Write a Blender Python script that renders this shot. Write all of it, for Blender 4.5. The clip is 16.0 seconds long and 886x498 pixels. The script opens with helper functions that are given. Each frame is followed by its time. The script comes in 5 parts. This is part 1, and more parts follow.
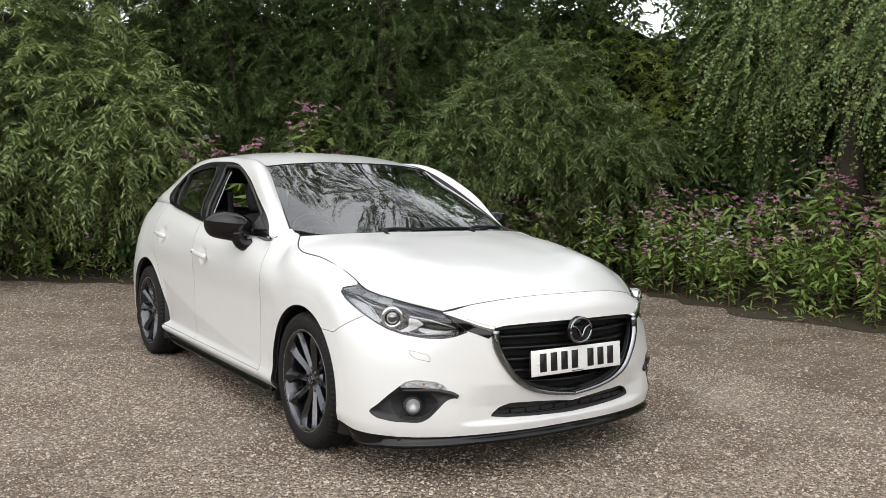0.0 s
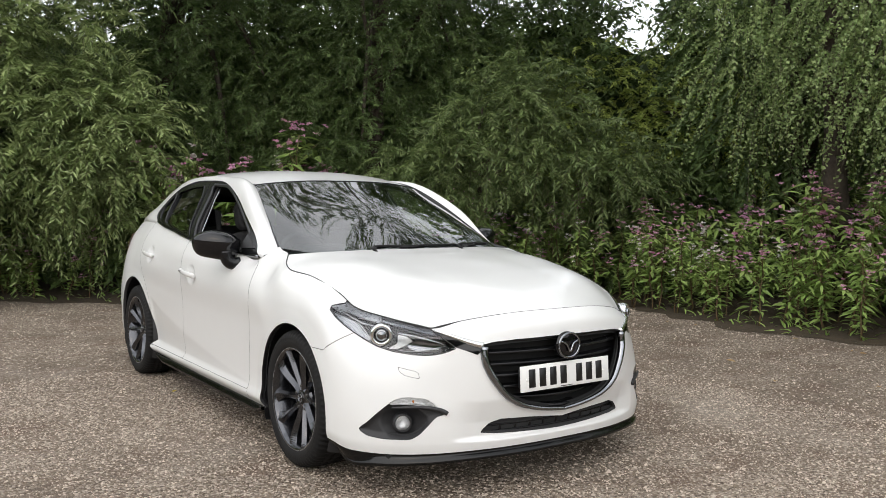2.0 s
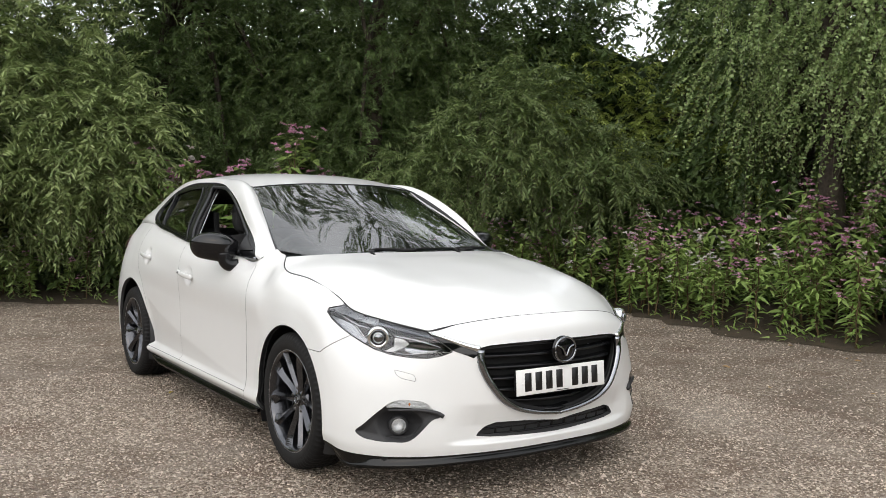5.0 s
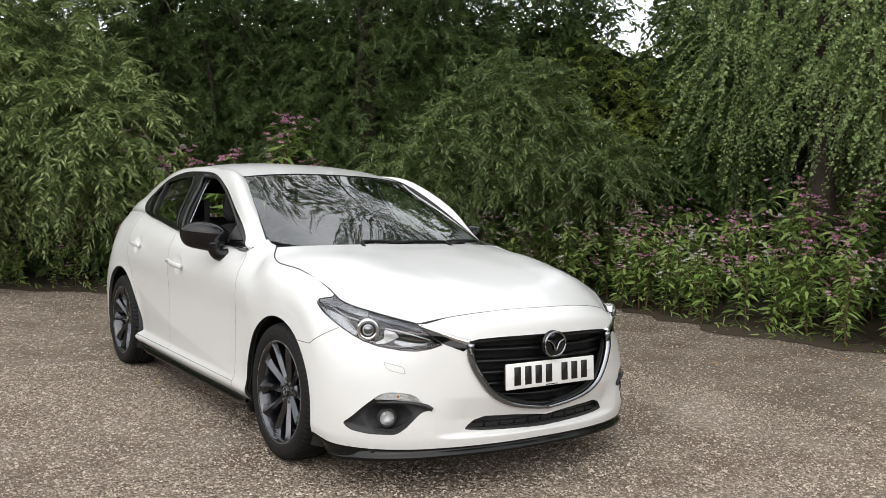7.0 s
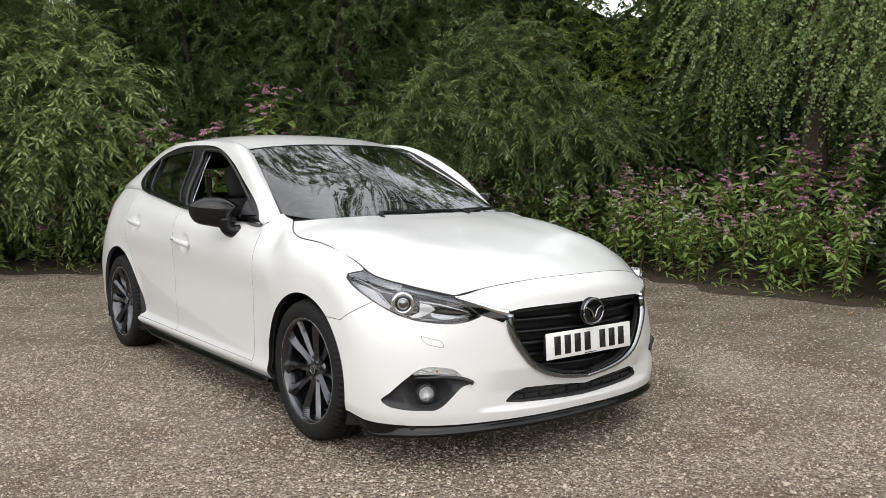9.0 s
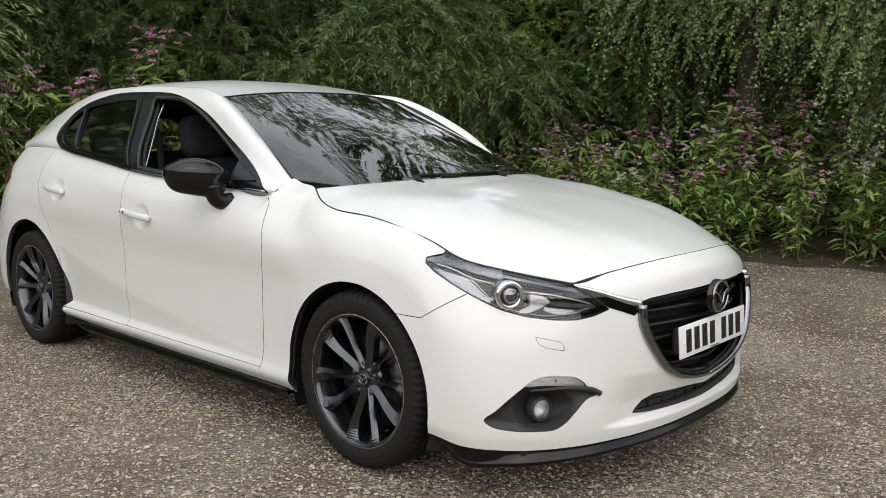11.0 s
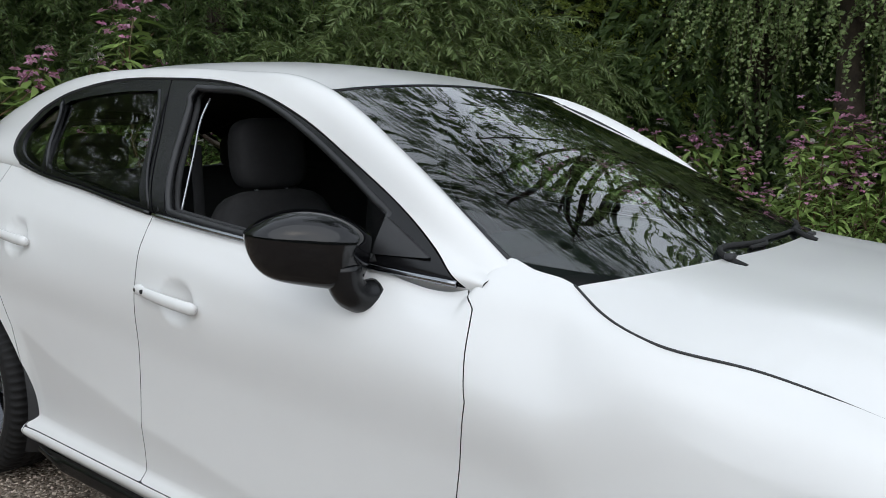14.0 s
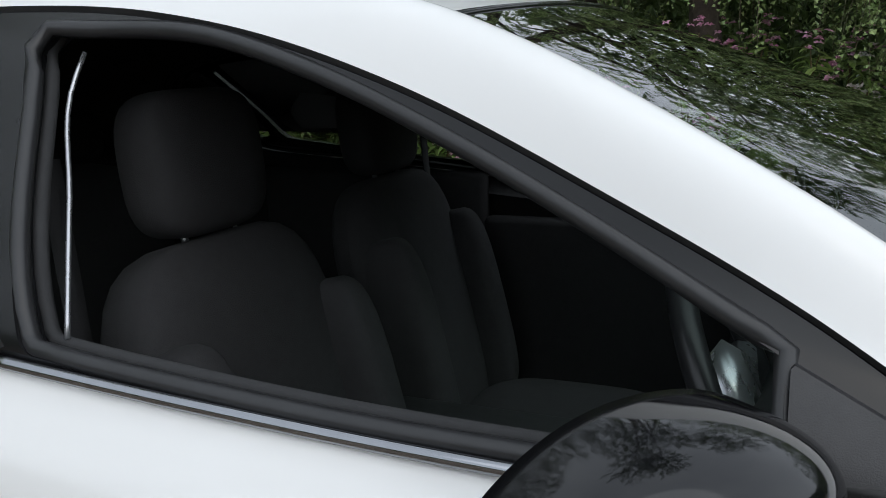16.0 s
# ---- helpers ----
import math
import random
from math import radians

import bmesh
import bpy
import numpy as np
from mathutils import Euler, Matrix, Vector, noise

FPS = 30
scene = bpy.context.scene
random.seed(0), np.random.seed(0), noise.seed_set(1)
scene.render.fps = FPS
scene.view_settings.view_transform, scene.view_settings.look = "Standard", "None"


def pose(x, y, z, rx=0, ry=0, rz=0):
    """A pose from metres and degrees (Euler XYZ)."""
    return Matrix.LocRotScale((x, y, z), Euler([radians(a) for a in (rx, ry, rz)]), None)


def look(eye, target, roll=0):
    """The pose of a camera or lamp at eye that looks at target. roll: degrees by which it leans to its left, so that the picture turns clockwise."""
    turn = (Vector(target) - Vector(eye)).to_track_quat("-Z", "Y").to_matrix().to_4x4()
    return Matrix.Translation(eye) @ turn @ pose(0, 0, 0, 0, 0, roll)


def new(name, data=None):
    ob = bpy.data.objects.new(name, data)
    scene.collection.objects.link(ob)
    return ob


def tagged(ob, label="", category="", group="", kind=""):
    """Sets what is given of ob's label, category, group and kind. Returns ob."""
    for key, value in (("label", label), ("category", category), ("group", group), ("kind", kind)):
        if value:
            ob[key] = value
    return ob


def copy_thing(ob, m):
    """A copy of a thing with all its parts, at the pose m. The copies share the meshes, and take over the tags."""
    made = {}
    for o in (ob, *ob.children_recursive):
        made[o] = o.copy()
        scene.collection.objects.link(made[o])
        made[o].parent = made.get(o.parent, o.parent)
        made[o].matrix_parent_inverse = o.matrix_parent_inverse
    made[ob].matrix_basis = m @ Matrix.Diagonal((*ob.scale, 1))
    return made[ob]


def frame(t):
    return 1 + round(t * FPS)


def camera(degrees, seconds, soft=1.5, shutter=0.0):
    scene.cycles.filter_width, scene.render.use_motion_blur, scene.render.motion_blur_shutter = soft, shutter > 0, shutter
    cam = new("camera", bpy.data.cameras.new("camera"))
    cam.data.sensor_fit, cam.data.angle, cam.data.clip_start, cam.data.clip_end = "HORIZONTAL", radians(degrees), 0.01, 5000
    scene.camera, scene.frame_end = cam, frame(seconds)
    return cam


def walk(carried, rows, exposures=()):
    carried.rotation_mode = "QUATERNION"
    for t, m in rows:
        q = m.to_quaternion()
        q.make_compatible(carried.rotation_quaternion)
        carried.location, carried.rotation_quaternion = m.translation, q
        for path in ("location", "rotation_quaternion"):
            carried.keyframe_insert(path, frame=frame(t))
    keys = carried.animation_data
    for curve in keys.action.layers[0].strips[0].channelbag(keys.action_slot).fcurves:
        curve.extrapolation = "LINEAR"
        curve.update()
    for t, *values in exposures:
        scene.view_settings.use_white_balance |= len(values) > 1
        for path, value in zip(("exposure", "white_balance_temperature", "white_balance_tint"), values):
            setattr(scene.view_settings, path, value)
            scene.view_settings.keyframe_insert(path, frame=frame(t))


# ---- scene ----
import itertools

cam = camera(54.6, 16.0, soft=0.8)
PATH = [
    (0, (-2.566, -3.685, 1.233), (-1.456, -2.027, 1.095), 0.8),
    (0.5, (-2.569, -3.688, 1.233), (-1.446, -2.038, 1.102), 0.6),
    (1, (-2.569, -3.695, 1.236), (-1.443, -2.046, 1.116), 0.5),
    (1.5, (-2.579, -3.7, 1.235), (-1.452, -2.051, 1.125), 0.4),
    (2, (-2.574, -3.7, 1.237), (-1.441, -2.055, 1.137), 0.3),
    (2.5, (-2.565, -3.702, 1.237), (-1.424, -2.062, 1.15), 0.3),
    (3, (-2.57, -3.705, 1.231), (-1.422, -2.069, 1.15), 0.6),
    (5.5, (-2.585, -3.712, 1.234), (-1.447, -2.07, 1.136), 0.9),
    (6, (-2.58, -3.703, 1.236), (-1.438, -2.065, 1.124), 1.0),
    (6.5, (-2.586, -3.706, 1.237), (-1.439, -2.071, 1.128), 1.3),
    (7, (-2.576, -3.701, 1.231), (-1.421, -2.072, 1.126), 1.7),
    (7.5, (-2.578, -3.711, 1.233), (-1.413, -2.09, 1.117), 1.6),
    (8, (-2.567, -3.715, 1.236), (-1.395, -2.1, 1.098), 1.4),
    (8.5, (-2.6, -3.633, 1.223), (-1.427, -2.021, 1.068), 0.9),
    (8.7, (-2.648, -3.566, 1.225), (-1.465, -1.962, 1.061), 0.4),
    (10.8, (-2.881, -2.342, 1.198), (-1.438, -0.982, 0.936), 0.2),
    (11, (-2.861, -2.215, 1.208), (-1.393, -0.884, 0.934), 0.1),
    (11.5, (-2.885, -1.867, 1.201), (-1.329, -0.661, 0.846), -0.2),
    (12, (-2.754, -1.537, 1.166), (-1.118, -0.485, 0.7), 0.0),
    (12.5, (-2.609, -1.252, 1.165), (-0.944, -0.27, 0.65), 0.8),
    (13, (-2.499, -0.95, 1.206), (-0.834, 0.053, 0.734), 0.5),
    (13.1, (-2.476, -0.889, 1.214), (-0.813, 0.129, 0.767), 0.5),
    (13.5, (-2.283, -0.673, 1.247), (-0.685, 0.475, 0.889), 1.0),
    (14, (-2.139, -0.414, 1.282), (-0.592, 0.819, 0.993), 1.5),
    (14.5, (-1.981, -0.092, 1.295), (-0.407, 1.11, 1.015), -0.9),
    (15, (-1.738, 0.239, 1.309), (-0.15, 1.42, 1.018), -1.2),
    (15.5, (-1.579, 0.559, 1.282), (0.131, 1.558, 1.002), -0.3),
    (16, (-1.44, 0.846, 1.309), (0.362, 1.607, 0.89), -1.5),
]
EXPOSURES = [(0.0, 0.31, 6500, 10), (8.7, 0.29, 6500, 10), (11.3, 0.0, 6500, 9), (12.6, -0.10, 6000, 8), (16.0, -0.06, 6000, 8)]
walk(cam, [(t, look(eye, target, roll)) for t, eye, target, roll in PATH], EXPOSURES)

# ---- light: bright overcast sky ----
world = bpy.data.worlds.new("overcast_sky")
scene.world = world
world.use_nodes = True
wn, wl = world.node_tree.nodes, world.node_tree.links
sky = wn.new("ShaderNodeTexSky")
sky.sky_type, sky.sun_disc = "NISHITA", False
sky.sun_elevation, sky.sun_rotation = radians(38), radians(227)
sky.air_density, sky.dust_density, sky.ozone_density = 1.0, 6.0, 1.0
wn["Background"].inputs["Strength"].default_value = 0.136
# a grey-white cloud deck veils most of the blue
deck = wn.new("ShaderNodeMix")
deck.data_type = "RGBA"
coord, cloud = wn.new("ShaderNodeTexCoord"), wn.new("ShaderNodeTexNoise")
cloud.inputs["Scale"].default_value, cloud.inputs["Detail"].default_value = 2.2, 6.0
cover = wn.new("ShaderNodeMapRange")
cover.inputs["From Min"].default_value, cover.inputs["From Max"].default_value = 0.3, 0.7
cover.inputs["To Min"].default_value, cover.inputs["To Max"].default_value = 0.7, 1.0
wl.new(coord.outputs["Generated"], cloud.inputs["Vector"])
wl.new(cloud.outputs["Fac"], cover.inputs["Value"])
wl.new(cover.outputs["Result"], deck.inputs["Factor"])
wl.new(sky.outputs["Color"], deck.inputs["A"])
deck.inputs["B"].default_value = (9.5, 9.7, 10.0, 1)
wl.new(deck.outputs["Result"], wn["Background"].inputs["Color"])
sun = new("sun", bpy.data.lights.new("sun", "SUN"))
sun.data.energy, sun.data.angle, sun.data.color = 1.1, radians(90), (1.0, 0.98, 0.95)
sun.matrix_world = look((-13, -12, 14), (0, 0, 0))


# ---- mesh tools ----
class Faces(list):
    """Faces of which the last ones, rim in number, are folded edges."""
    rim = 0


def part(name, bm, material, parent=None, label="", smooth=True):
    """Links a bmesh, or (points, faces), as one mesh object under a thing."""
    me = bpy.data.meshes.new(name)
    if isinstance(bm, tuple):
        me.from_pydata([tuple(map(float, p)) for p in bm[0]], [], [tuple(map(int, f)) for f in bm[1]])
    else:
        bm.to_mesh(me)
        bm.free()
    me.polygons.foreach_set("use_smooth", [smooth] * len(me.polygons))
    for m in material if isinstance(material, (list, tuple)) else [material]:
        me.materials.append(m)
    if isinstance(bm, tuple) and isinstance(bm[1], Faces) and bm[1].rim and material == PAINT:
        # folded rims of white panels turn dark, in place of the gaps' shade
        me.materials.append(SHUT_LINE)
        slots = np.zeros(len(me.polygons), int)
        slots[-bm[1].rim:] = 1
        me.polygons.foreach_set("material_index", slots)
    ob = new(name, me)
    if parent:
        ob.parent = parent
    return tagged(ob, label)


def thing(name, label, category, group="", kind="", m=None):
    ob = tagged(new(name), label, category, group, kind)
    if m:
        ob.matrix_world = m
    return ob


def curve_at(knots, P, t, level=(False, False), tame=False):
    """A smooth curve through the points P at the parameters knots, at t; P may hold whole rows of points."""
    knots, P, t = np.asarray(knots, float), np.asarray(P, float), np.asarray(t, float)
    shape = (-1,) + (1,) * (P.ndim - 1)
    d = np.diff(P, axis=0) / np.diff(knots).reshape(shape)
    h = np.diff(knots).reshape(shape)
    m = np.concatenate([d[:1], (d[:-1] * h[1:] + d[1:] * h[:-1]) / (h[1:] + h[:-1]), d[-1:]])
    if tame:
        a, b = d[:-1], d[1:]
        low = 3 * np.minimum(np.abs(a), np.abs(b))
        m[1:-1] = np.where(a * b > 0, np.clip(m[1:-1], -low, low), m[1:-1] * .25)
    if level[0]:
        m[0, ..., 1:] = 0
    if level[1]:
        m[-1, ..., 1:] = 0
    i = np.clip(np.searchsorted(knots, t, "right") - 1, 0, len(knots) - 2)
    w = (knots[i + 1] - knots[i])
    u, w = ((t - knots[i]) / w).reshape(shape), w.reshape(shape)
    return ((1 + 2 * u) * (1 - u) ** 2 * P[i] + u * (1 - u) ** 2 * w * m[i]
            + u * u * (3 - 2 * u) * P[i + 1] + u * u * (u - 1) * w * m[i + 1])


def spread(P):
    """Knots by the mean length of the steps between rows of points."""
    P = np.asarray(P, float)
    step = np.linalg.norm(np.diff(P, axis=0), axis=-1)
    step = step.reshape(len(step), -1).mean(1)
    return np.r_[0, np.cumsum(np.maximum(step, 1e-4))]


def line(P, n=60):
    P = np.asarray(P, float)
    k = spread(P)
    return curve_at(k, P, np.linspace(0, k[-1], n))


def ring(P, n=120):
    """A smooth closed outline."""
    P = np.asarray(P, float)
    P = np.concatenate([P[-3:], P, P[:3]])
    k = spread(P)
    return curve_at(k, P, np.linspace(k[3], k[-3], n + 1)[:-1])


def patch(rows, n, m, along=(False, False), across=(False, False), tame=False):
    """A smooth sheet through rows of points: (n x m) points. along, across: ends that meet their mirror image smoothly."""
    rows = np.asarray(rows, float)
    k, j = spread(rows), spread(rows.transpose(1, 0, 2))
    a = curve_at(k, rows, np.linspace(0, k[-1], n), along, tame)
    b = curve_at(j, a.transpose(1, 0, 2), np.linspace(0, j[-1], m), across)
    return b.transpose(1, 0, 2)


def tris(grid):
    n, m = grid.shape[:2]
    a = (np.arange(n - 1)[:, None] * m + np.arange(m - 1)).ravel()
    return grid.reshape(-1, 3).copy(), np.concatenate([np.stack([a, a + 1, a + m + 1], 1), np.stack([a, a + m + 1, a + m], 1)])


def inside(poly, q):
    """Signed distance of points q to a closed outline: positive inside."""
    poly, q = np.asarray(poly, float), np.asarray(q, float)
    a, b = poly, np.roll(poly, -1, 0)
    best, odd = np.full(len(q), 1e9), np.zeros(len(q), bool)
    for (ax, ay), (bx, by) in zip(a, b):
        dx, dy = bx - ax, by - ay
        u = np.clip(((q[:, 0] - ax) * dx + (q[:, 1] - ay) * dy) / (dx * dx + dy * dy + 1e-12), 0, 1)
        best = np.minimum(best, np.hypot(q[:, 0] - ax - u * dx, q[:, 1] - ay - u * dy))
        cross = (ay > q[:, 1]) != (by > q[:, 1])
        odd ^= cross & (q[:, 0] < ax + (q[:, 1] - ay) * dx / (dy if abs(dy) > 1e-12 else 1e-12))
    return np.where(odd, best, -best)


def clip(mesh, value):
    """Keeps the part of a triangle mesh where value(points) > 0, cut cleanly along the zero line."""
    V, F = mesh
    s = value(V)
    s = np.where(np.abs(s) < 1e-5, 1e-5, s)
    pos = s[F] > 0
    keep = F[pos.all(1)]
    mixed = F[pos.any(1) & ~pos.all(1)]
    extra, made, tri = [], {}, []

    def cut(a, b):
        key = (a, b) if a < b else (b, a)
        if key not in made:
            u = s[a] / (s[a] - s[b])
            made[key] = len(V) + len(extra)
            extra.append(V[a] + u * (V[b] - V[a]))
        return made[key]

    for f in mixed.tolist():
        inn = [s[i] > 0 for i in f]
        k = (inn.index(True) if sum(inn) == 1 else inn.index(False))
        a, b, c = f[k], f[(k + 1) % 3], f[(k + 2) % 3]
        ab, ac = cut(a, b), cut(a, c)
        if sum(inn) == 1:
            tri.append((a, ab, ac))
        else:
            tri += [(ab, b, c), (ab, c, ac)]
    V2 = np.concatenate([V, np.array(extra).reshape(-1, 3)]) if extra else V
    F2 = np.concatenate([keep, np.array(tri, int).reshape(-1, 3)]) if tri else keep
    used, back = np.unique(F2, return_inverse=True)
    return V2[used], back.reshape(-1, 3)


def shell(mesh, inward, turn=0.014):
    """Gives a sheet a turned-in rim with a crisp edge, so that panels have thickness. inward: the direction of the fold."""
    V, F = mesh
    V = np.asarray(V, float)
    F = F.tolist() if isinstance(F, np.ndarray) else list(F)
    count = set()
    for f in F:
        for a, b in zip(f, (*f[1:], f[0])):
            count.add((a, b))
    rim = [(a, b) for a, b in count if (b, a) not in count and not (abs(V[a][0]) < 1e-4 and abs(V[b][0]) < 1e-4)]
    rim.sort()
    ids = sorted({i for e in rim for i in e})
    if not ids:
        return V, F
    n, k = len(V), len(ids)
    at = {i: m for m, i in enumerate(ids)}
    W = np.concatenate([V, V[ids], V[ids] + np.asarray(inward(V[ids])) * turn])
    out = Faces(F + [(n + at[b], n + at[a], n + k + at[a], n + k + at[b]) for a, b in rim])
    out.rim = len(rim)
    return W, out


def whole(mesh):
    """A half and its mirror image, sewn together along the middle."""
    V, F = joined(mesh, flip(mesh))
    key = np.round(np.where(np.abs(V) < 1e-4, 0, V), 5)
    _, first, back = np.unique(key, axis=0, return_index=True, return_inverse=True)
    back = back.ravel()
    return V[first], [tuple(int(back[i]) for i in f) for f in F]


def flip(mesh):
    """The mesh mirrored to the other side."""
    V, F = mesh
    W = np.array(V, float).copy()
    W[:, 0] *= -1
    out = Faces(tuple(reversed(f)) for f in (F.tolist() if isinstance(F, np.ndarray) else F))
    out.rim = F.rim if isinstance(F, Faces) else 0
    return W, out


def joined(*meshes):
    V, F, n = [], [], 0
    for v, f in meshes:
        V.append(np.asarray(v, float))
        F += [tuple(i + n for i in g) for g in (f.tolist() if isinstance(f, np.ndarray) else f)]
        n += len(v)
    return np.concatenate(V), F


def sweep(P, radius, sides=8, closed=False, flat=1.0):
    """A tube along points; radius may vary; flat squeezes it across."""
    P = np.asarray(P, float)
    n = len(P)
    R = np.broadcast_to(np.asarray(radius, float), (n,))
    T = np.roll(P, -1, 0) - np.roll(P, 1, 0) if closed else np.gradient(P, axis=0)
    T /= np.linalg.norm(T, axis=1, keepdims=True) + 1e-12
    ref = np.array([0, 0, 1.0]) if abs(T[:, 2]).mean() < 0.8 else np.array([1.0, 0, 0])
    A = np.cross(T, ref)
    A /= np.linalg.norm(A, axis=1, keepdims=True) + 1e-12
    B = np.cross(A, T)
    ang = np.linspace(0, 2 * np.pi, sides, endpoint=False)
    V = P[:, None] + R[:, None, None] * (np.cos(ang)[None, :, None] * A[:, None] * flat + np.sin(ang)[None, :, None] * B[:, None])
    F = []
    for i in range(n if closed else n - 1):
        for j in range(sides):
            a, b = i * sides + j, i * sides + (j + 1) % sides
            c, d = ((i + 1) % n) * sides + (j + 1) % sides, ((i + 1) % n) * sides + j
            F.append((a, d, c, b))
    if not closed:
        F += [tuple(range(sides)), tuple(reversed(range((n - 1) * sides, n * sides)))]
    return V.reshape(-1, 3), F


def lathe(profile, seg=64, axis="x"):
    """Turns a profile of (radius, along) round an axis."""
    prof = np.asarray(profile, float)
    ang = np.linspace(0, 2 * np.pi, seg, endpoint=False)
    r, h = prof[:, 0], prof[:, 1]
    c, s = np.cos(ang)[:, None] * r, np.sin(ang)[:, None] * r
    hh = np.broadcast_to(h, c.shape)
    V = np.stack([hh, c, s], -1) if axis == "x" else (np.stack([c, hh, s], -1) if axis == "y" else np.stack([c, s, hh], -1))
    k = len(prof)
    F = [(i * k + j, i * k + j + 1, ((i + 1) % seg) * k + j + 1, ((i + 1) % seg) * k + j) for i in range(seg) for j in range(k - 1)]
    return V.reshape(-1, 3), F


def slab(w, d, h, bevel=0.01, seg=2):
    """A rounded block standing on z = 0."""
    bm = bmesh.new()
    bmesh.ops.create_cube(bm, size=1)
    bmesh.ops.scale(bm, vec=(w, d, h), verts=bm.verts)
    bmesh.ops.translate(bm, vec=(0, 0, h / 2), verts=bm.verts)
    if bevel:
        bmesh.ops.bevel(bm, geom=bm.edges[:], offset=bevel, segments=seg, affect="EDGES", profile=0.5)
    return bm


def plain(bm):
    """A bmesh as (points, faces)."""
    bm.verts.ensure_lookup_table()
    out = np.array([v.co[:] for v in bm.verts]), [tuple(v.index for v in f.verts) for f in bm.faces]
    bm.free()
    return out


def moved(mesh, m):
    V, F = mesh
    M = np.array(m)
    return np.asarray(V, float) @ M[:3, :3].T + M[:3, 3], F


# ---- materials ----
def material(name, colour, rough=0.5, metal=0.0, coat=0.0, vary=0.0, scale=8.0, bump=0.0, bump_scale=60.0, colour2=None, spec=0.5, islands=0.0, objects=0.0, transl=0.0):
    """A surface with colour variation at two scales, uneven gloss and fine relief."""
    m = bpy.data.materials.new(name)
    m.use_nodes = True
    nodes, links = m.node_tree.nodes, m.node_tree.links
    b = nodes["Principled BSDF"]
    b.inputs["Roughness"].default_value, b.inputs["Metallic"].default_value = rough, metal
    b.inputs["Specular IOR Level"].default_value = spec
    b.inputs["Coat Weight"].default_value, b.inputs["Coat Roughness"].default_value = coat, 0.04
    b.inputs["Base Color"].default_value = (*colour, 1)
    tex = nodes.new("ShaderNodeTexCoord")

    def noise_node(s, detail=4.0):
        n = nodes.new("ShaderNodeTexNoise")
        n.inputs["Scale"].default_value, n.inputs["Detail"].default_value = s, detail
        links.new(tex.outputs["Object"], n.inputs["Vector"])
        return n.outputs["Fac"]

    def math_node(kind, a, c):
        n = nodes.new("ShaderNodeMath")
        n.operation = kind
        for k, v in enumerate((a, c)):
            if isinstance(v, (int, float)):
                n.inputs[k].default_value = v
            else:
                links.new(v, n.inputs[k])
        return n.outputs[0]

    if vary or islands or objects:
        mix = nodes.new("ShaderNodeMix")
        mix.data_type = "RGBA"
        two = colour2 or tuple(c * (1 - vary) for c in colour)
        mix.inputs["A"].default_value, mix.inputs["B"].default_value = (*colour, 1), (*two, 1)
        f = math_node("ADD", math_node("MULTIPLY", noise_node(scale), 0.6), math_node("MULTIPLY", noise_node(scale * 7), 0.4))
        f = math_node("ADD", math_node("MULTIPLY", math_node("SUBTRACT", f, 0.5), 2.2 if vary else 0.8), 0.5)
        if islands:
            g = nodes.new("ShaderNodeNewGeometry")
            f = math_node("ADD", math_node("MULTIPLY", f, 1 - islands), math_node("MULTIPLY", g.outputs["Random Per Island"], islands))
        if objects:
            g = nodes.new("ShaderNodeObjectInfo")
            f = math_node("ADD", math_node("MULTIPLY", f, 1 - objects), math_node("MULTIPLY", g.outputs["Random"], objects))
        clamp = nodes.new("ShaderNodeClamp")
        links.new(f, clamp.inputs["Value"])
        links.new(clamp.outputs[0], mix.inputs["Factor"])
        links.new(mix.outputs["Result"], b.inputs["Base Color"])
        r = nodes.new("ShaderNodeMapRange")
        r.inputs["To Min"].default_value, r.inputs["To Max"].default_value = max(0.02, rough - 0.08), min(1, rough + 0.08)
        links.new(noise_node(scale * 3), r.inputs["Value"])
        links.new(r.outputs["Result"], b.inputs["Roughness"])
        if transl:
            t, s = nodes.new("ShaderNodeBsdfTranslucent"), nodes.new("ShaderNodeMixShader")
            links.new(mix.outputs["Result"], t.inputs["Color"])
            s.inputs[0].default_value = transl
            links.new(b.outputs[0], s.inputs[1])
            links.new(t.outputs[0], s.inputs[2])
            links.new(s.outputs[0], nodes["Material Output"].inputs["Surface"])
    if bump:
        n = nodes.new("ShaderNodeBump")
        n.inputs["Strength"].default_value, n.inputs["Distance"].default_value = bump, 0.01
        links.new(noise_node(bump_scale, 6.0), n.inputs["Height"])
        links.new(n.outputs["Normal"], b.inputs["Normal"])
    return m


